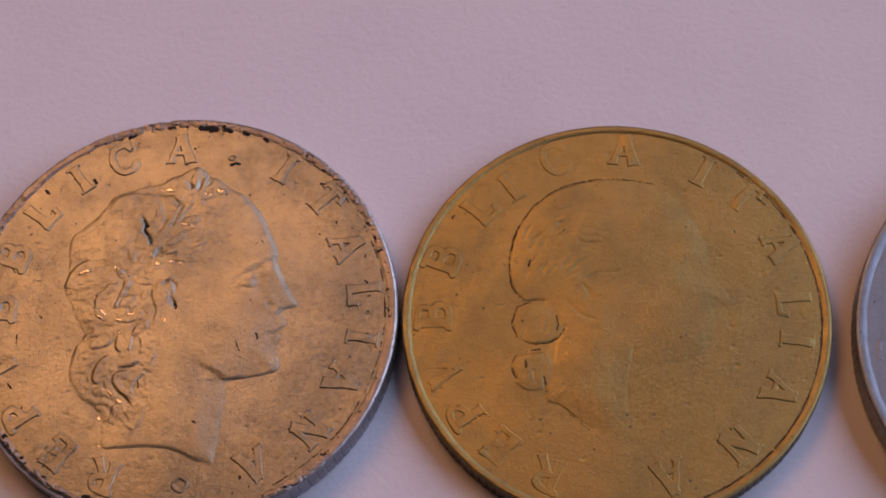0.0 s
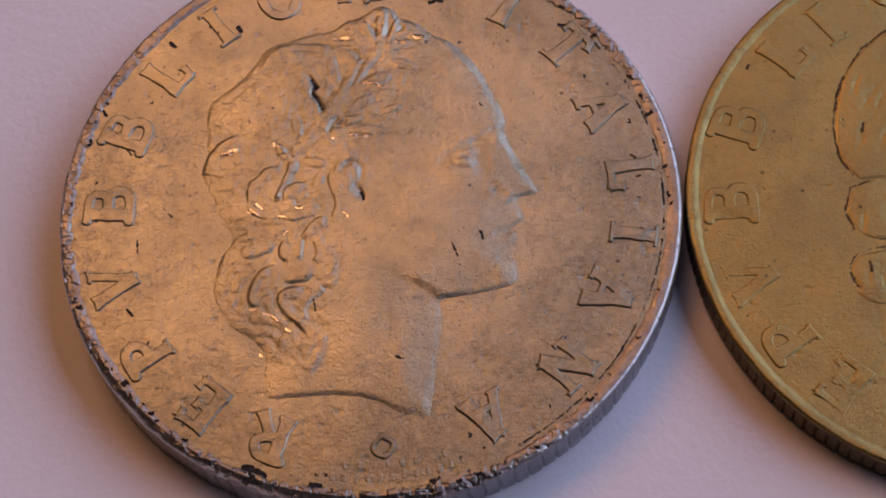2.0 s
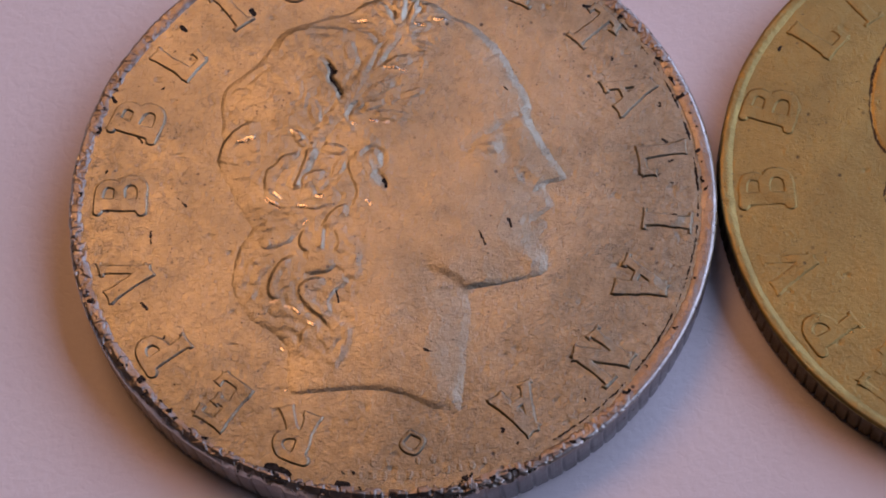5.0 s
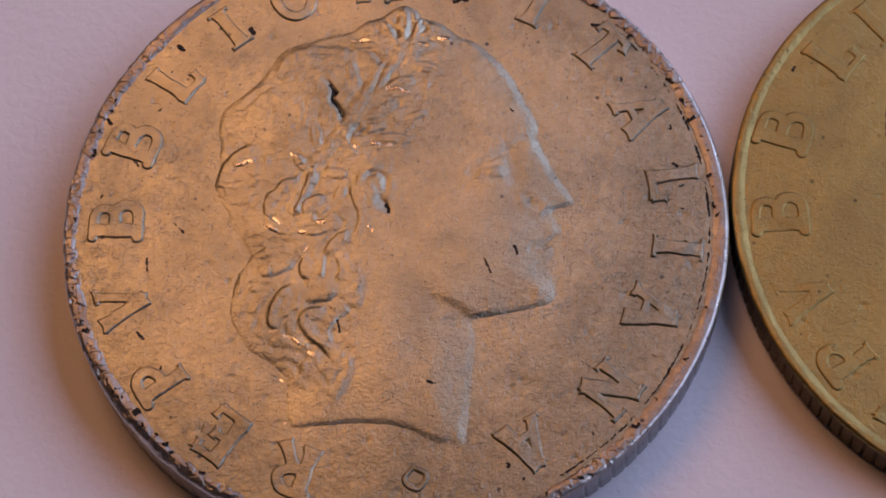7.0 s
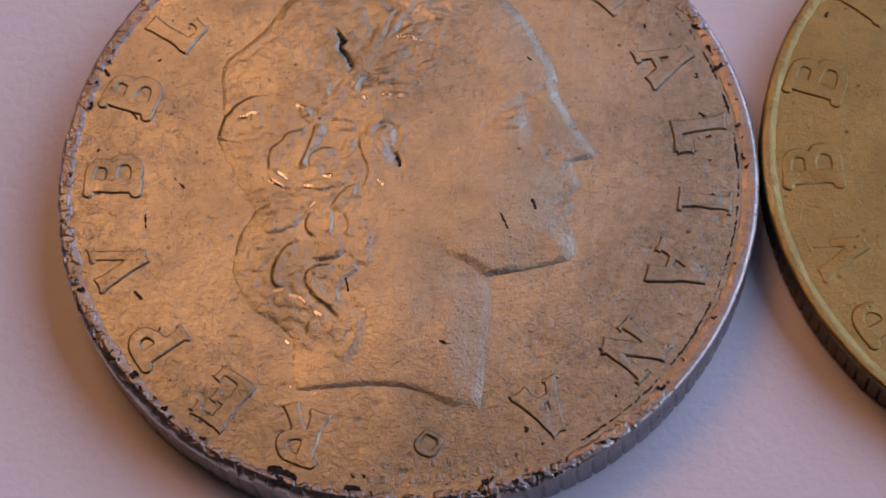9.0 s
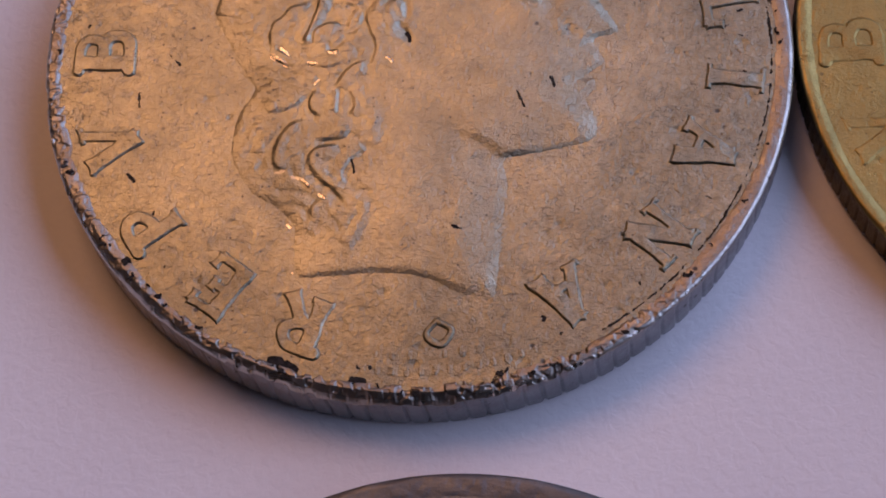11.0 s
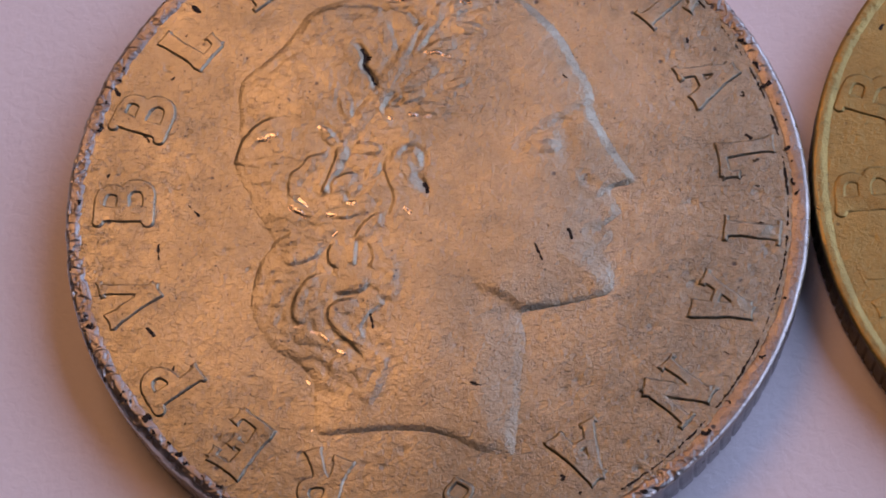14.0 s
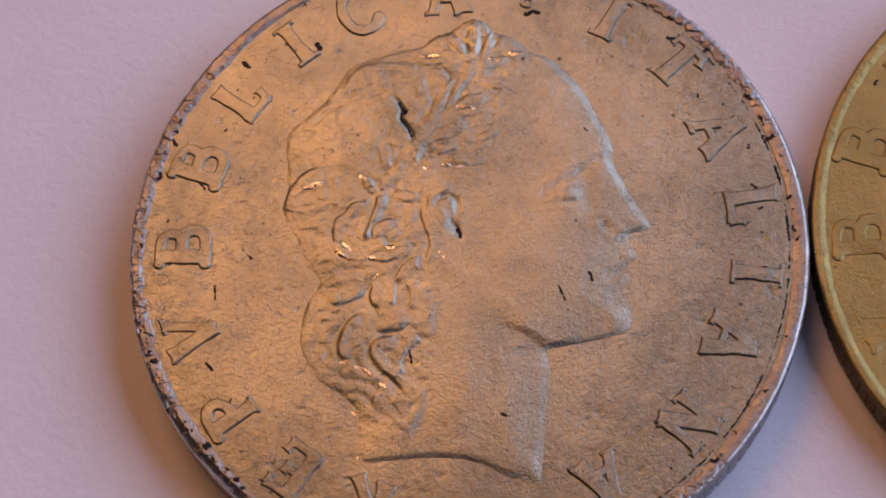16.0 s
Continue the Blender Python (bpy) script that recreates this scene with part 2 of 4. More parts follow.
# the east wall has the window's opening
slab("wall_east", (1.25, -2.0, -0.06), (1.45, 2.0, 0.4), PLASTER, "plain dark brown plaster wall under the window", "wall")
slab("wall_east", (1.25, -2.0, 1.7), (1.45, 2.0, 1.85), PLASTER, "plain dark brown plaster wall over the window", "wall")
slab("wall_east", (1.25, -2.0, 0.4), (1.45, -0.85, 1.7), PLASTER, "plain dark brown plaster wall beside the window", "wall")
slab("wall_east", (1.25, 1.75, 0.4), (1.45, 2.0, 1.7), PLASTER, "plain dark brown plaster wall beside the window", "wall")


def paper_sheet():
    """The white sheet on which the coins lie, very slightly wavy."""
    x = np.linspace(-420, 420, 169)
    X, Y = np.meshgrid(x, np.linspace(-300, 300, 121))
    r = np.hypot(X - 15, Y + 5)
    Z = 0.25 * clouds(X / 70, Y / 70) * step((r - 60) / 120) - 0.004
    ob = sheet("paper", X, Y, Z, np.ones(X.shape, bool), PAPER, None)
    return tagged(ob, "plain white paper sheet covering the whole table", "paper", kind="structure")


paper_sheet()
slab("tabletop", (-2.2, -2.2, -0.1), (1.45, 2.2, -0.0005), BOARDS, "brown wooden table top under the paper", "table")

# ---- letters, in millimetres round their middle: lines and half widths ----
SERIF = 0.05
LETTERS = {
    "A": [([(-0.6, -0.85), (-0.02, 0.88)], 0.13), ([(-0.02, 0.88), (0.58, -0.85)], 0.21), ([(-0.36, -0.3), (0.36, -0.3)], 0.10),
          ([(-0.84, -0.87), (-0.38, -0.87)], SERIF), ([(0.3, -0.87), (0.86, -0.87)], SERIF)],
    "B": [([(-0.48, -0.8), (-0.48, 0.8)], 0.2), ([(-0.75, 0.85), (0.1, 0.83), (0.4, 0.62), (0.38, 0.25), (0.1, 0.05), (-0.4, 0.05)], 0.14),
          ([(-0.4, 0.05), (0.2, 0.05), (0.55, -0.2), (0.54, -0.6), (0.2, -0.83), (-0.75, -0.85)], 0.16)],
    "C": [([(0.6, 0.5), (0.4, 0.8), (0.0, 0.86), (-0.45, 0.65), (-0.62, 0.1), (-0.5, -0.5), (-0.1, -0.85), (0.35, -0.8), (0.62, -0.5)], 0.15)],
    "E": [([(-0.4, -0.85), (-0.4, 0.85)], 0.2), ([(-0.65, 0.85), (0.5, 0.85)], 0.11), ([(-0.4, 0.02), (0.25, 0.02)], 0.11),
          ([(-0.65, -0.85), (0.55, -0.85)], 0.11), ([(0.5, 0.85), (0.52, 0.55)], 0.1), ([(0.55, -0.85), (0.6, -0.5)], 0.1),
          ([(0.25, 0.18), (0.25, -0.14)], 0.08)],
    "I": [([(0, -0.85), (0, 0.85)], 0.19), ([(-0.4, 0.87), (0.4, 0.87)], SERIF), ([(-0.4, -0.87), (0.4, -0.87)], SERIF)],
    "L": [([(-0.35, -0.85), (-0.35, 0.85)], 0.2), ([(-0.62, 0.87), (-0.08, 0.87)], SERIF), ([(-0.62, -0.85), (0.52, -0.85)], 0.11),
          ([(0.52, -0.85), (0.6, -0.42)], 0.1)],
    "N": [([(-0.55, -0.85), (-0.55, 0.85)], 0.13), ([(-0.55, 0.85), (0.55, -0.85)], 0.2), ([(0.55, -0.85), (0.55, 0.85)], 0.13),
          ([(-0.85, 0.87), (-0.5, 0.87)], SERIF), ([(-0.82, -0.87), (-0.3, -0.87)], SERIF), ([(0.28, 0.87), (0.84, 0.87)], SERIF)],
    "P": [([(-0.35, -0.85), (-0.35, 0.85)], 0.19), ([(-0.65, 0.86), (0.1, 0.84), (0.46, 0.6), (0.46, 0.2), (0.1, -0.05), (-0.3, -0.05)], 0.15),
          ([(-0.65, -0.87), (-0.05, -0.87)], SERIF)],
    "R": [([(-0.42, -0.85), (-0.42, 0.85)], 0.19), ([(-0.7, 0.86), (0.05, 0.84), (0.4, 0.6), (0.4, 0.25), (0.05, 0.02), (-0.35, 0.02)], 0.15),
          ([(0.0, 0.0), (0.62, -0.87)], 0.17), ([(-0.7, -0.87), (-0.14, -0.87)], SERIF)],
    "T": [([(0, -0.85), (0, 0.85)], 0.2), ([(-0.62, 0.85), (0.62, 0.85)], 0.11), ([(-0.62, 0.85), (-0.68, 0.52)], 0.09),
          ([(0.62, 0.85), (0.68, 0.52)], 0.09), ([(-0.42, -0.87), (0.42, -0.87)], SERIF)],
    "V": [([(-0.6, 0.85), (0.0, -0.88)], 0.2), ([(0.0, -0.88), (0.6, 0.85)], 0.13), ([(-0.86, 0.87), (-0.34, 0.87)], SERIF),
          ([(0.36, 0.87), (0.84, 0.87)], SERIF)],
    "stop": [([(0, 0.4), (-0.4, 0), (0, -0.4), (0.4, 0), (0, 0.4)], 0.1)],
}


def raised(name, lines, place, turn, size, height, bevel, ground, material, parent, worn=0.0, seed=0.0, dx=0.03, wide=1.0, rag=0.0, flat=False):
    """Raised strokes with worn sloping sides, lying on the heights that ground(x, y) gives."""
    lines = [(curve(p, 6) if len(p) > 4 else np.array(p, float), w) for p, w in lines]
    reach = max(np.abs(p).max() + w for p, w in lines) + bevel / size
    u = np.arange(-reach, reach + dx, dx)
    U, V = np.meshgrid(u, u)
    lift = np.full(U.shape, -9.0)
    for p, w in lines:
        if flat and len(p) == 2:
            (ax, ay), (bx, by) = p
            half = math.hypot(bx - ax, by - ay) / 2
            ex, ey = (bx - ax) / (2 * half), (by - ay) / (2 * half)
            along, aside = np.abs((U - (ax + bx) / 2) * ex + (V - (ay + by) / 2) * ey), np.abs((V - (ay + by) / 2) * ex - (U - (ax + bx) / 2) * ey)
            # strokes broaden a little towards their ends
            lift = np.maximum(lift, np.minimum(w * wide * (1 + 0.18 * (along / half) ** 4) - aside, half + SERIF * wide - along) * size)
        else:
            lift = np.maximum(lift, (w * wide - away(U, V, p)) * size)
    c, s = math.cos(turn), math.sin(turn)
    X, Y = place[0] + size * (c * U - s * V), place[1] + size * (s * U + c * V)
    lift = lift + 0.03 * clouds(X * 2.3, Y * 2.3, seed) + rag * clouds(X * 11, Y * 11, seed + 2)
    h = height * step(lift / bevel + 0.5)
    if worn:
        h *= 1 - worn * step(clouds(X * 0.7, Y * 0.7, seed + 3) * 1.6)
    h = h * (1 + 0.15 * clouds(X * 1.6, Y * 1.6, seed + 5))
    keep = lift > -bevel * 0.9
    return sheet(name, X, Y, ground(X, Y) + h - 0.012, keep, material, parent)


def legend(words, angles, radii, size, height, bevel, ground, material, parent, worn, wide=1.0):
    for k, (ch, a, radius) in enumerate(zip(words, angles, radii)):
        r = radians(a)
        raised("letter", LETTERS[ch], (radius * math.cos(r), radius * math.sin(r)), r - math.pi / 2, size, height, bevel, ground,
               material, parent, worn, 0.37 * k, wide=wide, flat=True)


# ---- the blank of a coin: struck field, rim and reeded edge ----
def blank(material, r, top, rim_width, rim_height, seed, worn, reeds, parent, slant=0.0, pits=0, gouges=(), edge=None, beaten=(), smooth_side=0.0, crest=None):
    """Gives ground(x, y), the height of the field. top: the height of the field over the table."""
    rng = np.random.RandomState(seed)
    spots = []
    for _ in range(pits):
        rr, a = (r - rim_width) * rng.uniform(0.15, 1.0) ** 0.35, rng.uniform(0, 2 * np.pi)
        spots.append((rr * math.cos(a), rr * math.sin(a), rng.uniform(0.05, 0.13), rng.uniform(0.02, 0.06)))

    def ground(X, Y):
        return top + 0.012 * clouds(X * 0.35, Y * 0.35, seed) + 0.005 * clouds(X * 1.3, Y * 1.3, seed + 1)

    inner = r - rim_width
    g = np.arange(-inner - 0.45, inner + 0.46, 0.075)
    X, Y = np.meshgrid(g, g)
    Z = ground(X, Y)
    for x, y, w, d in spots:
        i, j = np.searchsorted(g, (y - 0.5, y + 0.5)), np.searchsorted(g, (x - 0.5, x + 0.5))
        box = (slice(*i), slice(*j))
        Z[box] -= d * np.exp(-(((X[box] - x) / w) ** 2 + ((Y[box] - y) / (0.6 * w)) ** 2))
    sheet("field", X, Y, Z, np.hypot(X, Y) < inner + 0.34, material, parent)

    n = 3600
    a = np.linspace(0, 2 * np.pi, n, endpoint=False)
    ca, sa = np.cos(a), np.sin(a)
    ragged = clouds(9 * ca, 9 * sa, seed) + 0.6 * clouds(22 * ca, 22 * sa, seed + 1)
    zone = np.full(n, 0.12)
    for angle, spread, much in gouges:
        off = (np.degrees(a) - angle + 180) % 360 - 180
        zone = np.maximum(zone, much * np.exp(-((off / spread) ** 2)))
    # across the rim: from the groove beside the field over the crest to the outer bevel
    across = np.linspace(0, 1, 25)
    shape = np.interp(across, [0, 0.12, 0.28, 0.42, 0.55, 0.8, 0.92, 0.97, 1], [-0.3, -0.15, 0.35, 0.8, 1, 1, 0.98, 0.7, 0.2])
    rad = inner + across[:, None] * rim_width + 0.05 * worn * ragged * step((0.5 - across[:, None]) * 3)
    flush = 1 - smooth_side * np.exp(-(((np.degrees(a) + 180) % 360 - 180) / 60) ** 2)
    hgt = top + rim_height * shape[:, None] * flush
    hgt[0] -= 0.05
    hgt -= 0.05 * worn * np.exp(-(((across[:, None] - 0.12 - 0.03 * ragged) / 0.06) ** 2))
    hgt -= 0.055 * np.maximum(across[:, None] - 0.8, 0) / 0.2 * (1 + 0.4 * clouds(14 * ca, 14 * sa, seed + 7))
    RX, RY = rad * ca, rad * sa
    pits_big = step((clouds(RX * 3.6, RY * 3.6, seed + 2) - 0.15) * 3.2)
    pits_small = step((clouds(RX * 8, RY * 8, seed + 4) - 0.25) * 3.5)
    cut = worn * zone * np.minimum(1, 4 * across)[:, None]
    hgt -= 0.065 * cut * (pits_big * (0.5 + 0.7 * across[:, None]) + 0.6 * pits_small)
    hgt[:20] += 0.018 * worn * (1.0 if smooth_side == 0 else 0.35 + 0.65 * (1 - np.exp(-((((np.degrees(a) + 200) % 360 - 180) / 60) ** 2)))) * clouds(RX * 4, RY * 4, seed + 6)[:20]
    rad[20:] -= 0.06 * worn * zone * step((clouds(30 * ca, 30 * sa, seed + 9) - 0.1) * 2) * np.linspace(0.2, 1, 5)[:, None]
    # where the rim has been struck, its outer half is beaten down into a slope
    for angle, spread, much in beaten:
        off = (np.degrees(a) - angle + 180) % 360 - 180
        slope = much * np.exp(-((off / spread) ** 2)) * (1 + 0.5 * clouds(18 * ca, 18 * sa, seed + 12))
        hgt -= slope * np.maximum(across[:, None] - 0.55, 0) / 0.45
    if crest:
        lathe("rim", rad[:21], hgt[:21], crest, parent)
        lathe("rim_bevel", rad[20:], hgt[20:], STEEL_BEVEL, parent)
    else:
        lathe("rim", rad, hgt, material, parent)

    # the edge: fine upright reeds, worn in places
    steps = 16 * reeds
    b = np.linspace(0, 2 * np.pi, steps, endpoint=False)
    cb, sb = np.cos(b), np.sin(b)
    low, high = 0.0, np.interp(b, a, hgt[-1], period=2 * np.pi)
    start = np.interp(b, a, rad[-1], period=2 * np.pi)
    rows_r, rows_z = [], []
    for k, z in enumerate(np.linspace(1, 0, 9)):
        phase = (b * reeds / (2 * np.pi) + slant * z) % 1
        groove = step(1 - np.abs(phase - 0.5) / 0.15) * (0.65 + 0.35 * clouds(12 * cb, 12 * sb, seed + 3))
        full = min(1.0, 3.5 * (1 - z), 1.0 if k < 8 else 0.6)
        rr = np.where(k == 0, start, r - 0.13 * groove * full + 0.015 * clouds(20 * cb, 20 * sb + 3 * z, seed))
        rows_r.append(rr - (0.12 if k == 8 else 0.0))
        rows_z.append(low + (high - low) * z)
    rows_r.append(np.zeros(steps))
    rows_z.append(np.full(steps, 0.001))
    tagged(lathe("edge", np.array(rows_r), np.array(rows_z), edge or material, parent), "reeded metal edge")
    return ground


def thing(name, x, y, turn, label, category, group=""):
    ob = new(name)
    ob.empty_display_size = 0.004
    ob.matrix_basis = pose(x * MM, y * MM, 0, 0, 0, turn)
    return tagged(ob, label, category, group)


# ---- the worn steel coin ----
ITALIC = "REPVBBLICAITALIANA"
steel_coin = thing("coin", 0, 0, 0, "worn scratched steel coin with nicked rim, lying on white paper", "coin", "coins on the paper")
ground_a = blank(STEEL, 12.49, 2.17, 0.72, 0.065, 3, 1.0, 126, steel_coin, slant=0.25, pits=170, edge=STEEL_EDGE,
                 gouges=[(-150, 30, 0.55), (-112, 16, 1.6), (-80, 25, 1.3), (95, 20, 0.8), (40, 22, 0.7), (165, 30, 0.6), (-170, 20, 0.7)],
                 beaten=[(-100, 24, 0.34), (-140, 14, 0.16)], smooth_side=0.2, crest=STEEL_RIM)
legend(ITALIC, [-112.0, -128.3, -146.0, -163.8, 176.8, 158.6, 141.9, 125.6, 110.7, 91.8, 56.7, 40.0, 22.5, 4.9, -9.7, -24.6, -43.8, -64.2],
       [10.4, 10.5, 10.6, 10.6, 10.5, 10.6, 10.6, 10.67, 10.6, 10.5, 10.75, 10.75, 10.35, 10.62, 10.62, 10.25, 10.45, 10.2],
       1.0, 0.09, 0.06, ground_a, STEEL, steel_coin, 0.3, 1.38)
raised("stop_mark", LETTERS["stop"], (0.42, -10.2), 0.15, 1.0, 0.08, 0.07, ground_a, STEEL, steel_coin)
raised("stop_mark", LETTERS["stop"], (2.73, 9.85), 0.3, 0.5, 0.08, 0.06, ground_a, STEEL, steel_coin)
# the engravers' line, two rows of small worn letters as plain bars
for row, (radius, first, last, count) in enumerate([(10.93, -98.4, -75.5, 9), (11.44, -100.0, -72.6, 13)]):
    for k in range(count):
        a = radians(first + (last - first) * k / (count - 1))
        raised("inscription_bar", [([(0, -0.07), (0, 0.07)], 0.09)], (radius * math.cos(a), radius * math.sin(a)), a + math.pi / 2, 1.0, 0.022, 0.05,
               ground_a, STEEL, steel_coin, 0.5, 0.2 * k + row, dx=0.02, rag=0.02)

# the outline of the head, from the end of the tail over the crown to the throat, and of the bust
HEAD = [(-4.22, -6.32), (-4.76, -5.58), (-5.47, -5.13), (-5.92, -4.41), (-6.19, -3.65), (-6.14, -2.99), (-5.98, -2.06), (-5.54, -1.34), (-6.13, -0.13),
        (-6.37, 0.53), (-6.73, 1.27), (-6.83, 1.87), (-6.69, 2.52), (-6.64, 3.52), (-6.7, 4.2), (-6.62, 4.76), (-6.39, 5.17), (-5.69, 5.72), (-5.06, 6.32),
        (-4.73, 6.8), (-4.39, 7.36), (-3.92, 7.75), (-3.17, 7.95), (-2.12, 8.21), (-1.45, 8.3), (-0.9, 8.71), (-0.27, 8.9), (0.21, 9.25), (0.67, 9.43),
        (1.14, 9.14), (1.48, 8.71), (2.09, 8.48)]
FACE = [(2.8, 7.83), (3.49, 7.5), (4.38, 6.51), (4.83, 5.8), (5.18, 4.93), (5.55, 4.07), (5.69, 3.44), (5.62, 3.07), (6.14, 1.76), (6.76, 0.52), (6.66, 0.14),
        (6.19, -0.04), (6.13, -0.34), (6.23, -0.86), (5.98, -1.31), (5.81, -2.02), (5.92, -3.03), (5.81, -3.52), (5.48, -3.81), (4.38, -4.01), (3.11, -4.23)]
BUST = [(3.05, -4.4), (2.85, -5.9), (2.63, -7.58), (2.39, -9.06), (2.22, -9.26), (1.68, -9.15), (0.92, -8.86), (0.15, -8.45), (-0.82, -8.19), (-1.99, -8.12),
        (-3.17, -8.18), (-4.05, -8.13), (-4.24, -7.2)]
HAIRLINE = [(2.6, 9.0), (2.2, 7.0), (1.7, 5.2), (1.0, 3.4), (0.3, 1.9), (-0.9, -0.2), (-1.3, -2.9), (-1.7, -5.6), (-2.3, -7.0), (-5.0, -7.0), (-9, -7), (-9, 9.5)]


def beside(X, Y, line):
    """The distance from a polyline, positive on its left, and how far along it the nearest place lies from either end."""
    best, side, along = np.full(X.shape, 1e9), np.zeros(X.shape), np.zeros(X.shape)
    gone = 0.0
    for (ax, ay), (bx, by) in zip(line[:-1], line[1:]):
        dx, dy = bx - ax, by - ay
        size = math.hypot(dx, dy) + 1e-9
        t = np.clip(((X - ax) * dx + (Y - ay) * dy) / size**2, 0, 1)
        d = np.hypot(X - ax - t * dx, Y - ay - t * dy)
        near = d < best
        best = np.where(near, d, best)
        side = np.where(near, np.sign(dx * (Y - ay) - dy * (X - ax)), side)
        along = np.where(near, gone + t * size, along)
        gone += size
    return best * side, best, along, gone - along


def relief_a():
    """The raised profile: the outline rises in a short steep edge, then in a low dome; locks lie over one another like shells."""
    grid = 0.036
    x0, y0 = -7.4, -9.8
    X, Y = np.meshgrid(np.arange(x0, 7.4, grid), np.arange(y0, 9.9, grid))
    inside = depth_in(X, Y, curve(HEAD + FACE + BUST, 5, True)) + 0.015 * clouds(X * 2, Y * 2, 2)
    deep = np.maximum(inside, 0)
    fore = step((X - 2.6) / 1.2) * step((Y - 0.0) / 0.8)
    mouth = step((X - 3.2) / 1.0) * step((0.2 - Y) / 0.6) * step((Y + 4.3) / 0.4)
    throat = step((X - 1.0) / 1.0) * step((-4.0 - Y) / 0.4)
    cut = step((-7.3 - Y) / 0.6) * (1 - 0.6 * step((-0.5 - X) / 1.5))
    high = 0.035 + 0.022 * fore - 0.025 * mouth - 0.002 * throat + 0.015 * cut
    wide = 0.26 + 0.16 * fore + 0.1 * mouth + 0.3 * throat + 0.06 * cut
    # the back of the hair has been rubbed nearly flat in places
    rubbed = 1 - 0.9 * np.exp(-((X + 6.2) ** 2 / 1.5 + (Y + 0.3) ** 2 / 2.2)) - 0.8 * np.exp(-((X + 5.7) ** 2 / 1.5 + (Y + 4.4) ** 2 / 1.8)) - 0.75 * np.exp(-((X + 4.3) ** 2 + (Y + 7.1) ** 2) / 1.2)
    h = high * np.maximum(rubbed, 0) * step(deep / wide) + (0.14 - 0.06 * throat - 0.05 * mouth) * (1 - np.exp(-deep / (1.7 + 0.5 * mouth)))
    h = h + 0.07 * mouth * step(deep / 2.0)
    hair = step(depth_in(X, Y, curve(HAIRLINE, 5, True)) / 0.8 + 0.5) * step(inside / 0.5)
    h = h + hair * (0.018 * clouds(X * 0.8, Y * 0.8, 12) + 0.013 * clouds(X * 1.9, Y * 1.9, 15) + 0.011 * clouds(X * 4.5, Y * 4.5, 19) + 0.003 * clouds(X * 9, Y * 9, 23))

    def lock(pts, high, reach=0.6, wide=0.09, ends=(0.35, 0.35), side=1):
        """A shell of hair: the side to the left of the line stands over the other and sinks away from the line."""
        nonlocal h
        p = curve(pts, 6)
        s, d, u, v = beside(X, Y, p)
        s, high = s * side, 0.62 * high
        fade = step(u / ends[0] + 0.05) * step(v / ends[1] + 0.05)
        beyond = np.maximum(d - np.abs(s) - 1e-6, 0)
        h = h + high * fade * (step(s / wide + 0.5) * np.exp(-np.maximum(s, 0) / reach) - 0.35 * np.exp(-(((s + 0.5 * wide) / wide) ** 2))) * np.exp(-(d / 1.6) ** 2 - beyond)

    def line(pts, depth, wide, shoulder=0.3):
        """A groove with a raised shoulder beside it."""
        nonlocal h
        p = curve(pts, 6)
        d = away(X, Y, p)
        tip = np.minimum(np.hypot(X - p[0, 0], Y - p[0, 1]), np.hypot(X - p[-1, 0], Y - p[-1, 1]))
        depth = 0.6 * depth * step(tip / 0.4 + 0.15)
        h = h - depth * np.exp(-((d / wide) ** 2)) + shoulder * depth * np.exp(-(((d - 2.4 * wide) / (1.5 * wide)) ** 2))

    def leaf(x, y, angle, long, broad, high):
        nonlocal h
        c, s = math.cos(radians(angle)), math.sin(radians(angle))
        U, V = (c * (X - x) + s * (Y - y)) / long, (-s * (X - x) + c * (Y - y)) / broad
        d = np.sqrt(U * U + V * V)
        h = h + high * step((1 - d) * 2.0) - 0.4 * high * np.exp(-(((d - 1.15) / 0.2) ** 2)) - 0.35 * high * np.exp(-((V / 0.16) ** 2)) * step((0.9 - d) * 3)

    def swell(x, y, wide, high, tall=0.0, turn=0.0):
        nonlocal h
        c, s = math.cos(radians(turn)), math.sin(radians(turn))
        U, V = (c * (X - x) + s * (Y - y)) / wide, (-s * (X - x) + c * (Y - y)) / (tall or wide)
        h = h + high * np.exp(-U * U - V * V)

    # the band round the crown and the long shells at the back of the head
    lock([(-4.42, 6.52), (-4, 7.28), (-3.16, 7.62), (-2.13, 7.52), (-1.47, 7.39)], 0.045, 0.5, 0.2, side=-1)
    lock([(-6.79, 1.73), (-6.56, 2.45), (-6.3, 2.83), (-5.97, 3.16), (-5.54, 3.36), (-5.03, 3.46)], 0.075, 0.7, 0.14, (0.1, 0.7), -1)
    lock([(-4.87, 0.27), (-4.9, 0.81), (-4.77, 1.24), (-4.49, 1.44), (-4.18, 1.79), (-3.78, 1.88), (-3.51, 1.99)], 0.07, 0.5, 0.12, side=-1)
    lock([(-3.82, 2.96), (-3.56, 2.83), (-3.38, 2.53), (-3.63, 2.42)], 0.06, 0.3, 0.1, (0.2, 0.2), -1)
    lock([(-3.27, 2.13), (-3.26, 1.78), (-3.45, 1.26), (-3.7, 0.63), (-3.87, 0.29)], 0.075, 0.35, 0.1)
    lock([(-3.43, 0.31), (-3.42, 0.72), (-3.19, 0.99), (-2.79, 1.12), (-2.45, 0.96)], 0.08, 0.4, 0.1, (0.2, 0.3), -1)
    lock([(-1.57, 1.63), (-1.64, 1.15), (-1.5, 0.71), (-1.33, 0.16), (-1.41, -0.26), (-1.62, -0.72)], 0.06, 0.4, 0.14)
    lock([(-2.73, -2.45), (-2.65, -1.68), (-2.72, -1.29)], 0.055, 0.35, 0.1)
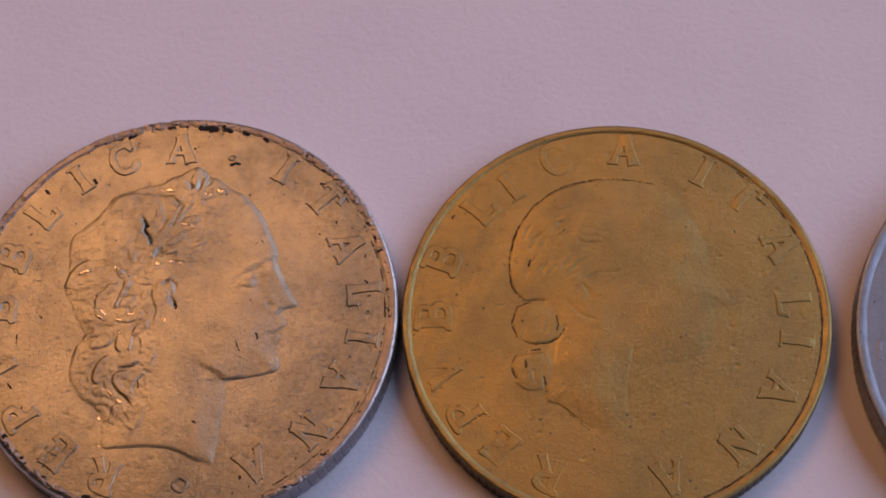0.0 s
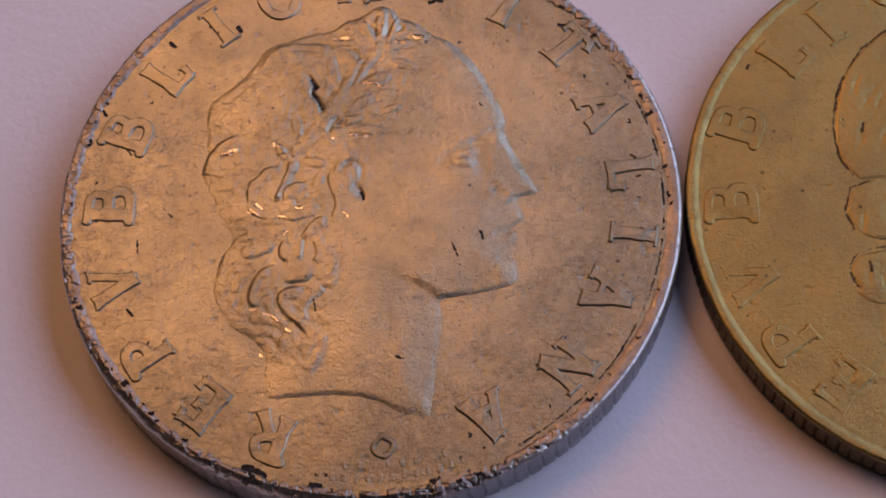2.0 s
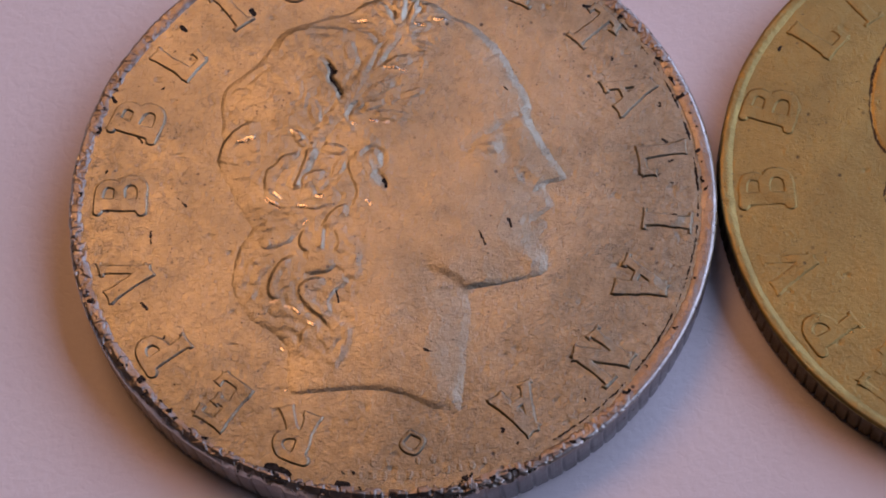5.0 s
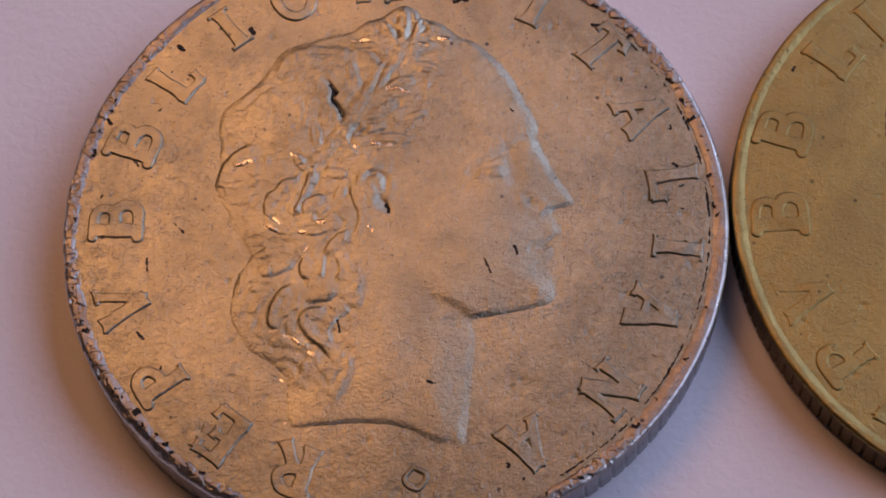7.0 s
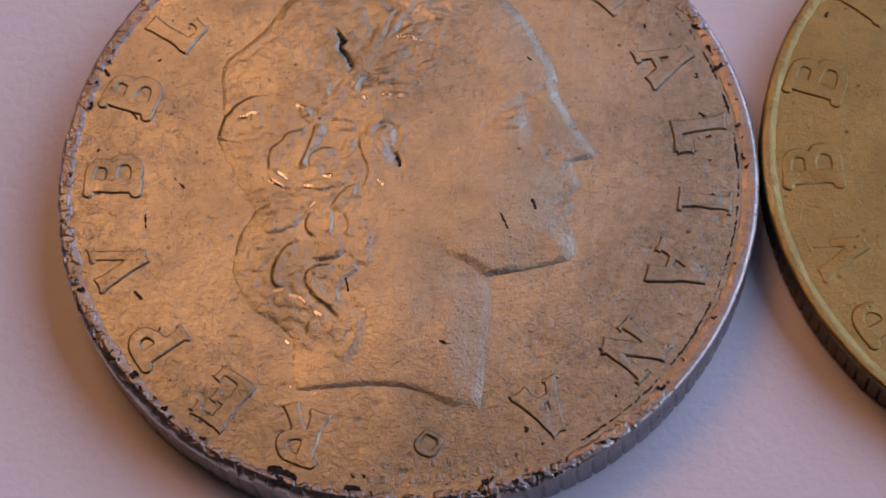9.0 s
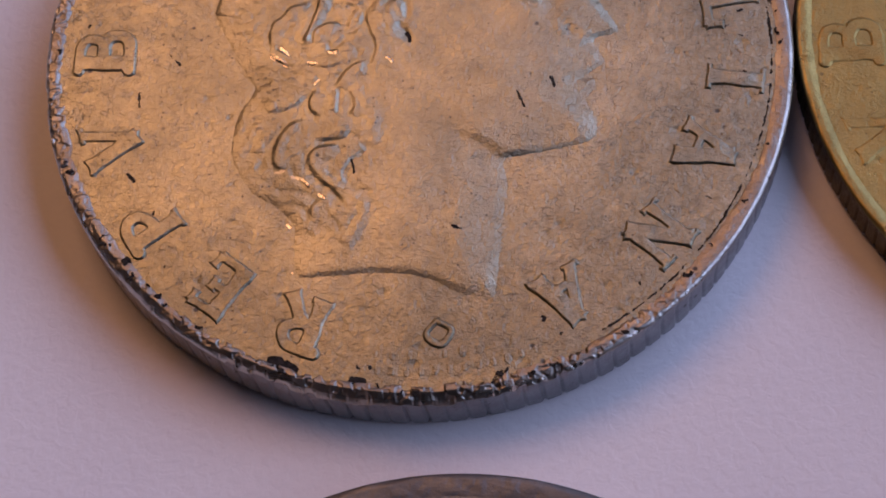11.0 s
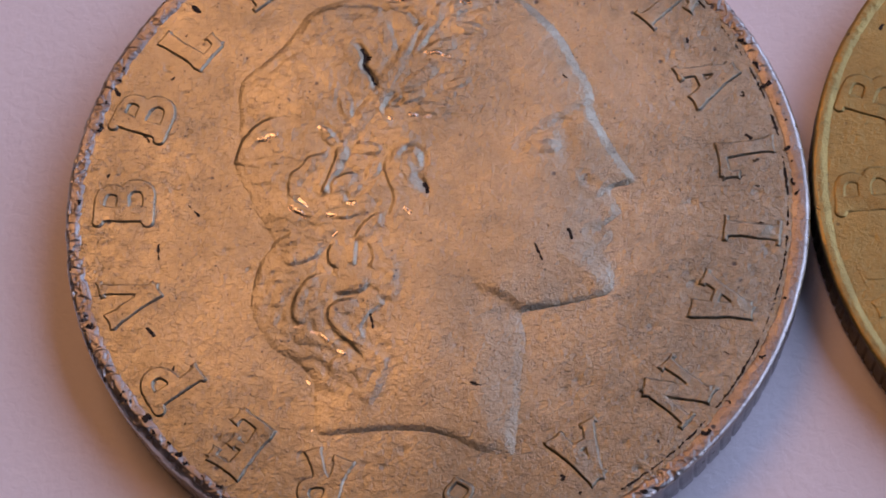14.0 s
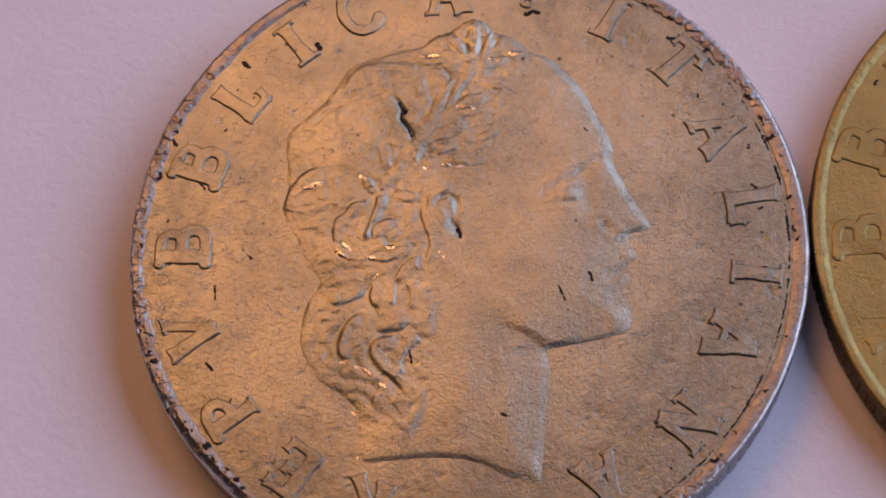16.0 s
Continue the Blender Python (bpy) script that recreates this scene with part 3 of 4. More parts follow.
    lock([(-1.74, -3.71), (-2.18, -3.96), (-2.46, -4.29), (-2.53, -4.65), (-2.3, -4.99)], 0.055, 0.4, 0.14, (0.15, 0.4), -1)
    lock([(-1.39, -2.17), (-1.29, -2.91), (-1.47, -3.56), (-1.71, -3.76)], 0.04, 0.7, 0.3, side=-1)
    lock([(-2.19, -5.2), (-1.84, -5.59), (-1.77, -6.05), (-2.06, -6.74), (-2.46, -7.22)], 0.05, 0.7, 0.35, side=-1)
    lock([(-3.0, -5.3), (-3.5, -5.6), (-3.7, -6.3)], 0.05, 0.4, 0.14)
    lock([(-3.1, -5.9), (-2.7, -6.2), (-2.6, -6.7)], 0.045, 0.4, 0.14)
    lock([(-2.3, -1.3), (-2.1, -2.0), (-2.3, -2.6)], 0.06, 0.35, 0.14)
    # the waves of the tail
    lock([(-5.37, -5.34), (-5.59, -4.99), (-5.96, -4.26), (-6.23, -3.53), (-6.16, -2.92), (-5.98, -2.21), (-5.61, -1.5), (-5.05, -1.12), (-4.49, -0.95), (-3.74, -0.89), (-3.44, -0.66)],
         0.045, 0.7, 0.24, (2.2, 0.6), -1)
    lock([(-5.14, -2.12), (-4.49, -2.06), (-4.02, -1.88), (-3.72, -1.59)], 0.06, 0.5, 0.2)
    lock([(-4.49, -4.35), (-4.75, -4.03), (-4.77, -3.63), (-4.64, -3.22), (-4.4, -2.83), (-4.12, -2.58), (-3.62, -2.45)], 0.1, 0.45, 0.2, (0.3, 0.8), -1)
    lock([(-3.37, -1.29), (-3.57, -1.74), (-3.52, -2.16), (-3.15, -2.41)], 0.075, 0.4, 0.16)
    lock([(-3.45, -3.22), (-2.64, -3.25), (-2.31, -3.02), (-2.14, -2.85)], 0.07, 0.45, 0.2)
    lock([(-2.61, -3.46), (-3.11, -3.49), (-3.48, -3.65), (-3.64, -3.94), (-3.53, -4.31), (-3.21, -4.74), (-2.67, -5.27), (-2.27, -5.89)], 0.075, 0.4, 0.2, (0.3, 0.8))
    lock([(-2.71, -1.42), (-2.58, -1.07), (-2.33, -0.73), (-1.95, -0.48), (-1.63, -0.44)], 0.08, 0.4, 0.16, side=-1)
    for pts in ([(-5.9, -3.1), (-5.5, -2.5), (-4.9, -2.3)], [(-5.6, -3.9), (-5.4, -3.0), (-4.9, -2.6)], [(-5.3, -4.4), (-5.1, -3.6), (-4.9, -3.1)], [(-4.4, -3.9), (-4.3, -3.3), (-3.9, -2.9)],
                [(-5.1, -4.7), (-4.6, -5.0), (-3.9, -5.1), (-3.2, -5.6)], [(-4.6, -5.4), (-4.0, -5.6), (-3.4, -6.2)], [(-3.3, -4.0), (-3.0, -4.4), (-2.5, -4.8)],
                [(-3.1, -3.8), (-2.8, -4.2), (-2.4, -4.4)], [(-5.5, -1.9), (-5.0, -1.5), (-4.2, -1.4)]):
        line(pts, 0.03, 0.12)
    # strands cut into the shells
    for pts, depth in [([(-6.29, 4.26), (-5.78, 4.47), (-5.58, 4.48)], 0.02), ([(-6.1, 1.71), (-5.49, 1.94), (-4.97, 2.02)], 0.02), ([(-4.8, 4.27), (-4.61, 4.78), (-4.52, 5.16)], 0.016),
                       ([(-3.27, 7.21), (-2.86, 7.34), (-2.13, 7.29)], 0.025), ([(-6.2, 2.2), (-5.6, 2.6), (-5.0, 2.7)], 0.022), ([(-5.9, 1.2), (-5.4, 1.5), (-5.1, 1.5)], 0.016),
                       ([(-5.7, 5.0), (-5.0, 5.7), (-4.2, 6.0)], 0.016), ([(-5.0, 5.6), (-4.2, 6.3), (-3.2, 6.6)], 0.016), ([(-4.0, 3.7), (-3.4, 4.4), (-3.3, 5.3)], 0.018),
                       ([(-4.5, 0.6), (-4.2, 1.1), (-3.8, 1.3)], 0.02), ([(-2.4, 0.5), (-2.0, 0.0), (-2.1, -0.3)], 0.03), ([(-3.0, 0.5), (-2.8, 0.1), (-2.2, 0.6)], 0.035),
                       ([(-5.6, -2.4), (-5.0, -2.5), (-4.5, -2.4)], 0.02), ([(-5.4, -3.4), (-5.2, -3.9), (-4.9, -4.2)], 0.025), ([(-3.1, -4.0), (-2.9, -4.4), (-2.7, -4.6)], 0.025),
                       ([(-2.0, -5.6), (-2.2, -6.2), (-2.6, -6.6)], 0.02), ([(-4.2, -4.0), (-4.1, -4.5), (-3.7, -5.0)], 0.03), ([(-4.6, 2.6), (-4.2, 3.0), (-4.2, 3.5)], 0.018)]:
        line(pts, depth, 0.09)
    # the wreath: stem, gap and leaves
    stem = curve([(0.45, 7.22), (-0.28, 6.23), (-1.1, 5.16), (-1.92, 3.76), (-2.72, 2.71), (-3.22, 1.65), (-3.71, 0.6)], 6)
    d = away(X, Y, stem)
    h = h + 0.014 * np.exp(-((d / 0.2) ** 2)) - 0.014 * np.exp(-(((d - 0.34) / 0.1) ** 2))
    for x, y, angle, long, broad in [(0.45, 5.75, 20, 0.75, 0.3), (-0.3, 4.6, 30, 0.7, 0.28), (0.1, 3.35, -8, 0.85, 0.26), (-0.75, 3.85, 10, 0.6, 0.25), (-2.9, 3.7, 100, 0.6, 0.26),
                                     (-2.5, 4.6, 85, 0.55, 0.28), (1.3, 7.35, 12, 0.7, 0.26), (0.62, 8.5, 85, 0.75, 0.26), (1.25, 8.3, 60, 0.6, 0.22), (-0.1, 8.3, 125, 0.6, 0.24),
                                     (-3.5, 2.55, 120, 0.5, 0.24), (-1.4, 6.2, 100, 0.7, 0.28), (1.5, 6.4, -20, 0.6, 0.26), (-2.2, 2.0, -15, 0.65, 0.26), (-1.0, 7.55, 0, 0.55, 0.2),
                                     (-4.5, -0.1, -38, 0.5, 0.2), (2.2, 7.6, -15, 0.5, 0.2), (1.0, 4.3, 20, 0.5, 0.2), (-2.0, 1.2, 60, 0.5, 0.24), (-3.0, -0.4, 0, 0.5, 0.2)]:
        leaf(x, y, angle, long, broad, 0.02)
    line([(-2.49, 6.16), (-2.31, 5.88), (-2.18, 5.48), (-2.27, 5.24), (-2.03, 4.84), (-1.88, 4.49), (-1.84, 4.13)], 0.11, 0.085, 0.15)
    swell(-2.12, 5.5, 0.11, -0.04)
    for pts in ([(0.18, 8.3), (0.47, 7.77)], [(0.99, 8.34), (0.78, 7.7)], [(1.42, 8.21), (1.34, 8.69)]):
        line(pts, 0.1, 0.1, 0.2)
    for pts in ([(-0.85, 7.39), (-0.48, 7.09), (-0.27, 6.66)], [(0.08, 6.82), (-0.28, 6.38), (-0.57, 5.65), (-0.81, 5.32)], [(0.16, 6.12), (-0.2, 5.74)],
                [(-1.43, 3.12), (-1.58, 3.46), (-1.09, 4.21)], [(-0.85, 4.11), (-1.04, 3.76), (-1.41, 3.54)]):
        line(pts, 0.06, 0.09)
    # the ear
    swell(-0.85, 1.2, 0.5, 0.05, 0.85, 12)
    line([(-1.11, 1.51), (-0.92, 1.81), (-0.56, 1.91), (-0.3, 1.68), (-0.28, 1.29), (-0.43, 0.99)], 0.05, 0.1, 0.5)
    swell(-0.42, 0.62, 0.2, -0.06, 0.38, 25)
    line([(-0.5, 0.85), (-0.3, 0.55), (-0.15, 0.2)], 0.05, 0.07, 0.2)
    # brow, eye, nose, mouth, chin and cheek
    line([(3.04, 1.8), (3.67, 2.24), (4.23, 2.53), (4.8, 2.76)], 0.035, 0.16, 0.5)
    line([(4.78, 3.01), (5.06, 3.1), (5.38, 3.12)], 0.045, 0.1, 0.3)
    swell(4.52, 1.75, 0.36, -0.05, 0.85, 5)
    swell(3.95, 1.68, 0.42, 0.02, 0.25, -10)
    line([(3.5, 1.5), (3.95, 1.38), (4.35, 1.5)], 0.025, 0.1, 0.4)
    line([(3.55, 1.85), (3.95, 1.98), (4.3, 1.85)], 0.03, 0.09, 0.4)
    line([(5.76, -0.17), (6.05, -0.01), (6.4, -0.12), (6.6, 0.0)], 0.045, 0.13, 0.4)
    line([(5.02, 0.61), (5.16, 0.3), (5.39, 0.16)], 0.04, 0.11, 0.5)
    line([(5.12, -1.53), (5.62, -1.39), (6.05, -1.18)], 0.04, 0.13, 0.5)
    swell(5.8, -0.8, 0.3, 0.015)
    swell(5.65, -1.75, 0.3, 0.015)
    swell(5.45, -2.35, 0.4, -0.012)
    swell(5.35, -3.1, 0.45, 0.015)
    swell(2.6, -0.9, 1.7, 0.035)
    line([(2.6, 4.98), (3.1, 4.75), (3.8, 4.52)], -0.012, 0.12, 0.2)
    # the jaw stands over the neck
    lock([(0.7, -2.9), (1.79, -3.42), (2.36, -3.78), (2.92, -4.17), (3.6, -4.16), (4.57, -4.02), (5.47, -3.82), (6.2, -3.4)], 0.105, 1.5, 0.5, (1.6, 1.2))
    swell(1.6, -6.3, 0.5, 0.02, 2.4, -8)
    swell(0.5, -6.0, 0.5, -0.018, 2.0, -8)
    h = h * step(inside / 0.12 + 0.5)
    keep = inside > -0.12
    ob = sheet("relief", X, Y, ground_a(X, Y) + h - 0.014, keep, STEEL_RELIEF, steel_coin)
    tagged(ob, "worn raised steel relief")

    def over(x, y):
        i = np.clip(((y - y0) / grid).round().astype(int), 0, X.shape[0] - 1)
        j = np.clip(((x - x0) / grid).round().astype(int), 0, X.shape[1] - 1)
        return ground_a(x, y) + np.maximum(h[i, j], 0)

    return over


over_a = relief_a()

# dents packed with dirt, and painted shade in wreath gap, ear and chipped rim
for pts, wide in [([(3.23, -1.77), (3.33, -1.95), (3.43, -2.25), (3.48, -2.42)], 0.02), ([(4.42, -1.42), (4.52, -1.73)], 0.022), ([(6.22, -1.9), (6.47, -2.18)], 0.022),
                  ([(4.6, 4.38), (4.71, 4.26)], 0.045), ([(2.67, 9.34), (2.93, 9.47), (3.17, 9.4)], 0.1), ([(-2.22, -4.1), (-2.14, -4.51)], 0.03), ([(-2.31, 5.85), (-2.18, 5.5), (-2.26, 5.24), (-2.03, 4.84), (-1.88, 4.45)], 0.035), ([(-2.2, 5.52), (-2.06, 5.45)], 0.06), ([(-8.3, 0.3), (-7.95, -0.1)], 0.025),
                  ([(-9.3, -1.1), (-9.28, -1.6)], 0.04), ([(-9.6, -4.1), (-9.4, -4.35)], 0.07),
                  ([(1.0, -6.6), (1.3, -6.72)], 0.03), ([(-4.2, 11.25), (-3.9, 11.3)], 0.12), 
                  ([(-8.2, 8.0), (-8.05, 7.8)], 0.08), ([(-5.4, 8.6), (-5.3, 8.4)], 0.09), ([(-0.3, 0.55), (-0.18, 0.25)], 0.05), ([(8.0, 8.0), (8.3, 7.9)], 0.09),
                  ([(10.6, 1.75), (10.75, 1.6)], 0.08), ([(10.2, -2.0), (10.9, -1.5)], 0.02), ([(-10.9, 4.9), (-10.8, 4.7)], 0.08), ([(-4.75, -11.0), (-4.3, -11.25)], 0.3),
                  ([(-2.3, -11.65), (-2.0, -11.7)], 0.14), ([(-9.9, 3.1), (-9.7, 2.8)], 0.03)]:
    mid = np.mean(pts, 0)
    raised("dark_mark", [([(x - mid[0], y - mid[1]) for x, y in pts], wide)], tuple(mid), 0.0, 1.0, 0.016, 0.03, over_a, DIRT_SHADE, steel_coin, 0.0, wide * 30, dx=0.02, rag=0.035)

# a thin ragged dark line along the inner foot of the rim
for first, last in [(-62, -44), (-42, -28), (-27, -10), (-8, 6), (8, 22), (24, 40)]:
    pts = [(11.76 * math.cos(radians(a)), 11.76 * math.sin(radians(a))) for a in np.linspace(first, last, 9)]
    mid = np.mean(pts, 0)
    raised("dark_line", [([(x - mid[0], y - mid[1]) for x, y in pts], 0.008)], tuple(mid), 0.0, 1.0, 0.02, 0.03, lambda x, y: ground_a(x, y) + 0.01 + 0.11 * np.maximum(np.hypot(x, y) - 11.74, 0),
           DIRT_SHADE, steel_coin, 0.0, first * 0.1, dx=0.025, rag=0.035)

# glints put on the locks as small brighter ridges: place, length and direction
for x, y, long, turn in [(-4.58, -0.21, 0.60, -37), (-4.40, 0.11, 0.37, -43), (0.14, 5.52, 0.49, -11), (0.62, 5.38, 0.18, -9), (1.36, 7.49, 0.27, -17), (2.20, 7.67, 0.42, -5),
                         (-1.37, 3.08, 0.13, -34), (-0.60, 3.16, 0.19, -22), (-0.12, 3.06, 0.19, 3), (-3.48, -0.41, 0.22, -7), (-3.32, -1.11, 0.17, 41), (-4.58, -4.33, 0.23, 16),
                         (-4.08, -4.58, 0.18, -15), (-3.75, -4.77, 0.34, -53), (-3.21, -5.30, 0.21, -34), (-4.29, -6.28, 0.14, -53), (-0.89, -0.41, 0.25, -42), (-5.61, 2.64, 0.60, 14),
                         (-1.11, 7.78, 0.62, -8), (-2.79, -0.01, 0.22, -14), (-4.20, -7.92, 0.07, 23), (-3.74, 2.85, 0.25, -28)]:
    c, s, bend = 0.5 * long * math.cos(radians(turn)), 0.5 * long * math.sin(radians(turn)), 0.12 * long
    raised("painted_glint", [([(-c, -s), (-0.3 * c + bend * 0.5, -0.3 * s - bend), (0.3 * c, 0.3 * s + 0.6 * bend), (c, s)], 0.03)], (x, y), 0.0, 1.0, 0.012, 0.05, over_a, STEEL_GLINT, steel_coin, 0.3, 7 * x, dx=0.02, rag=0.03)

# small pits full of dirt, most of them along the rim
rng = np.random.RandomState(12)
for _ in range(90):
    a = radians(rng.choice([-150, 165, 95, 40, 10, -60, -100]) + rng.normal(0, 16))
    rr = rng.choice([rng.uniform(11.85, 12.2), rng.uniform(10.2, 11.5), rng.uniform(11.85, 12.2)])
    long, tilt, wide = rng.uniform(0.02, 0.1), rng.uniform(0, 3.1), rng.uniform(0.012, 0.045)
    line = [(-long * math.cos(tilt), -long * math.sin(tilt)), (0.05 * rng.normal(), 0.05 * rng.normal()), (long * math.cos(tilt), long * math.sin(tilt))]

    def bed(x, y):
        return ground_a(x, y) + np.where(np.hypot(x, y) > 11.75, 0.065, 0.0)

    raised("dark_mark", [(line, wide)], (rr * math.cos(a), rr * math.sin(a)), 0.0, 1.0, 0.02, 0.03, bed, DIRT_SHADE, steel_coin, 0.0, 3 * tilt, dx=0.025, rag=0.04)

# larger dark crumbs caught on the far side of the rim
for pts, wide in [([(0.8, 11.85), (1.3, 11.78), (1.7, 11.72)], 0.16), ([(2.2, 11.72), (2.6, 11.6)], 0.1), ([(3.4, 11.45), (3.6, 11.35)], 0.09), ([(-1.1, 11.9), (-0.8, 11.92)], 0.08),
                  ([(-3.4, 11.35), (-3.1, 11.45)], 0.08), ([(4.6, 11.0), (4.8, 10.9)], 0.08)]:
    mid = np.mean(pts, 0)
    raised("dark_mark", [([(x - mid[0], y - mid[1]) for x, y in pts], wide)], tuple(mid), 0.0, 1.0, 0.025, 0.04, bed, DIRT_SHADE, steel_coin, 0.0, wide * 30, dx=0.025, rag=0.06)

# ---- the bronze coin ----
bronze_coin = thing("coin", 24.92, -0.6, 0, "yellow bronze coin with worn smooth relief, lying on white paper", "coin", "coins on the paper")
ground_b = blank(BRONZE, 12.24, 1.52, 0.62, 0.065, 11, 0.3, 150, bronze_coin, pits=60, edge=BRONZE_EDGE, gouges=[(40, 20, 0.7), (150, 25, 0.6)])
legend(ITALIC, [-114.5, -132.0, -147.4, -162.8, 178.0, 158.4, 137.2, 124.9, 107.3, 84.8, 58.6, 43.6, 23.3, 2.9, -9.8, -27.7, -50.5, -75.4],
       [10.2, 10.2, 10.35, 10.35, 10.45, 10.6, 10.4, 10.2, 10.6, 10.65, 10.6, 10.7, 10.6, 10.2, 10.3, 10.1, 10.1, 10.0],
       1.06, 0.06, 0.06, ground_b, BRONZE, bronze_coin, 0.6, 1.3)

CAP = [(-5.3, 1.07), (-5.92, 2.14), (-5.98, 3.74), (-5.51, 5.53), (-4.48, 7.13), (-2.95, 8.19), (-0.95, 8.68), (1.04, 8.63), (2.68, 8.29), (4.1, 7.26), (4.98, 5.6),
       (5.55, 4.14), (5.68, 2.72), (6.79, 0.93), (6.43, 0.41), (5.78, 0.26), (5.78, -0.61), (5.34, -1.46), (5.14, -2.14), (4.14, -2.8), (2.7, -3.1), (1.43, -3.07),
       (0.78, -3.23), (0.55, -4.74), (0.64, -6.08), (1.0, -7.7), (-1.0, -7.63), (-1.44, -7.03), (-2.35, -6.28), (-3.42, -5.32), (-4.2, -4.79), (-3.6, -2.2), (-3.6, 0.2)]


def relief_b():
    """A low profile with smooth hair and two coils at the nape."""
    X, Y = np.meshgrid(np.arange(-6.8, 7.0, 0.06), np.arange(-8.3, 9.2, 0.06))
    inside = depth_in(X, Y, curve(CAP, 6, True))
    for x, y, r in [(-4.46, -0.28, 1.42), (-4.85, -3.2, 1.22)]:
        inside = np.maximum(inside, r - np.hypot(X - x, Y - y))
    back = (0.12 + 0.88 * step((1.5 - X) / 4)) * (1 - 0.9 * step((-5.6 - Y) / 1.6))
    h = 0.03 * back * step(inside / 0.22 + 0.4) + 0.1 * (1 - np.exp(-np.maximum(inside, 0) / 1.5)) * (1 - 0.85 * step((-4.6 - Y) / 3.2))
    # the line cut round the hair and the two coils at the nape, and the few lines of the face
    for pts, depth, wide in [([(-5.3, 1.07), (-5.92, 2.14), (-5.98, 3.74), (-5.51, 5.53), (-4.48, 7.13), (-2.95, 8.19), (-0.95, 8.68), (1.04, 8.63), (2.68, 8.29)], 0.075, 0.08),
                             ([(-4.0, 1.04), (-4.82, 1.06), (-5.64, 0.73), (-5.98, -0.31), (-5.69, -1.18)], 0.06, 0.08),
                             ([(-5.3, -1.5), (-4.74, -1.62), (-3.45, -1.41), (-2.94, -0.56)], 0.045, 0.09), ([(-4.0, -1.8), (-4.75, -2.06), (-5.71, -2.21), (-6.05, -2.89), (-5.76, -3.7)], 0.07, 0.08),
                             ([(-4.2, -3.6), (-4.1, -4.6)], 0.06, 0.09), ([(-3.42, -5.32), (-2.35, -6.28), (-1.44, -7.03), (-1.0, -7.63)], 0.06, 0.08), ([(-4.8, -3.2), (-4.7, -3.9)], 0.05, 0.08),
                             ([(-1.54, 2.35), (-0.87, 2.72), (0.2, 2.75)], 0.05, 0.12), ([(-1.75, 1.95), (-1.45, 1.5), (-1.4, 1.2)], 0.06, 0.13), ([(-2.65, 0.9), (-2.0, 0.2), (-1.2, -0.2)], 0.045, 0.12),
                             ([(0.9, -2.1), (0.6, -4.8), (0.8, -6.2)], 0.035, 0.16)]:
        h = h - (0.8 if wide < 0.1 else 0.6) * depth * (0.75 + 0.5 * clouds(X * 1.5, Y * 1.5, 17)) * np.exp(-((away(X, Y, curve(pts, 6)) / (0.85 * wide)) ** 2))
    # short strokes of hair
    rng = np.random.RandomState(4)
    for _ in range(46):
        x, y, long = rng.uniform(-5.2, -0.5), rng.uniform(2.6, 7.6), rng.uniform(0.2, 0.45)
        tilt = math.atan2(y - 2, x + 1.5) + math.pi / 2 + rng.uniform(-0.4, 0.4)
        ends = np.array([(x - long * math.cos(tilt), y - long * math.sin(tilt)), (x + long * math.cos(tilt), y + long * math.sin(tilt))])
        h = h - rng.uniform(0.008, 0.024) * np.exp(-((away(X, Y, ends) / 0.08) ** 2))
    for _ in range(16):
        x, y = rng.choice([-4.5, -4.9]) + rng.uniform(-0.7, 0.7), rng.choice([-0.3, -3.1]) + rng.uniform(-0.6, 0.6)
        h = h - 0.012 * np.exp(-((away(X, Y, np.array([(x, y - 0.35), (x + 0.12, y + 0.35)])) / 0.08) ** 2))
    h = h + 0.016 * clouds(X * 0.7, Y * 0.7, 31) * step(inside)
    h = h * step(inside / 0.14 + 0.5)
    tagged(sheet("relief", X, Y, ground_b(X, Y) + h - 0.012, inside > -0.12, BRONZE, bronze_coin), "worn raised bronze relief")

    def over(x, y):
        i = np.clip(((y + 8.3) / 0.06).round().astype(int), 0, X.shape[0] - 1)
        j = np.clip(((x + 6.8) / 0.06).round().astype(int), 0, X.shape[1] - 1)
        return ground_b(x, y) + np.maximum(h[i, j], 0)

    return over


over_b = relief_b()
for first, last in [(-95, -70), (-68, -45), (-44, -20), (-19, 5), (6, 28), (30, 50)]:
    pts = [(11.66 * math.cos(radians(a)), 11.66 * math.sin(radians(a))) for a in np.linspace(first, last, 9)]
    mid = np.mean(pts, 0)
    raised("dark_line", [([(x - mid[0], y - mid[1]) for x, y in pts], 0.04)], tuple(mid), 0.0, 1.0, 0.02, 0.03, lambda x, y: ground_b(x, y) + 0.01 + 0.1 * np.maximum(np.hypot(x, y) - 11.66, 0),
           BRONZE_DIRT, bronze_coin, 0.0, first * 0.1, dx=0.03, rag=0.03)
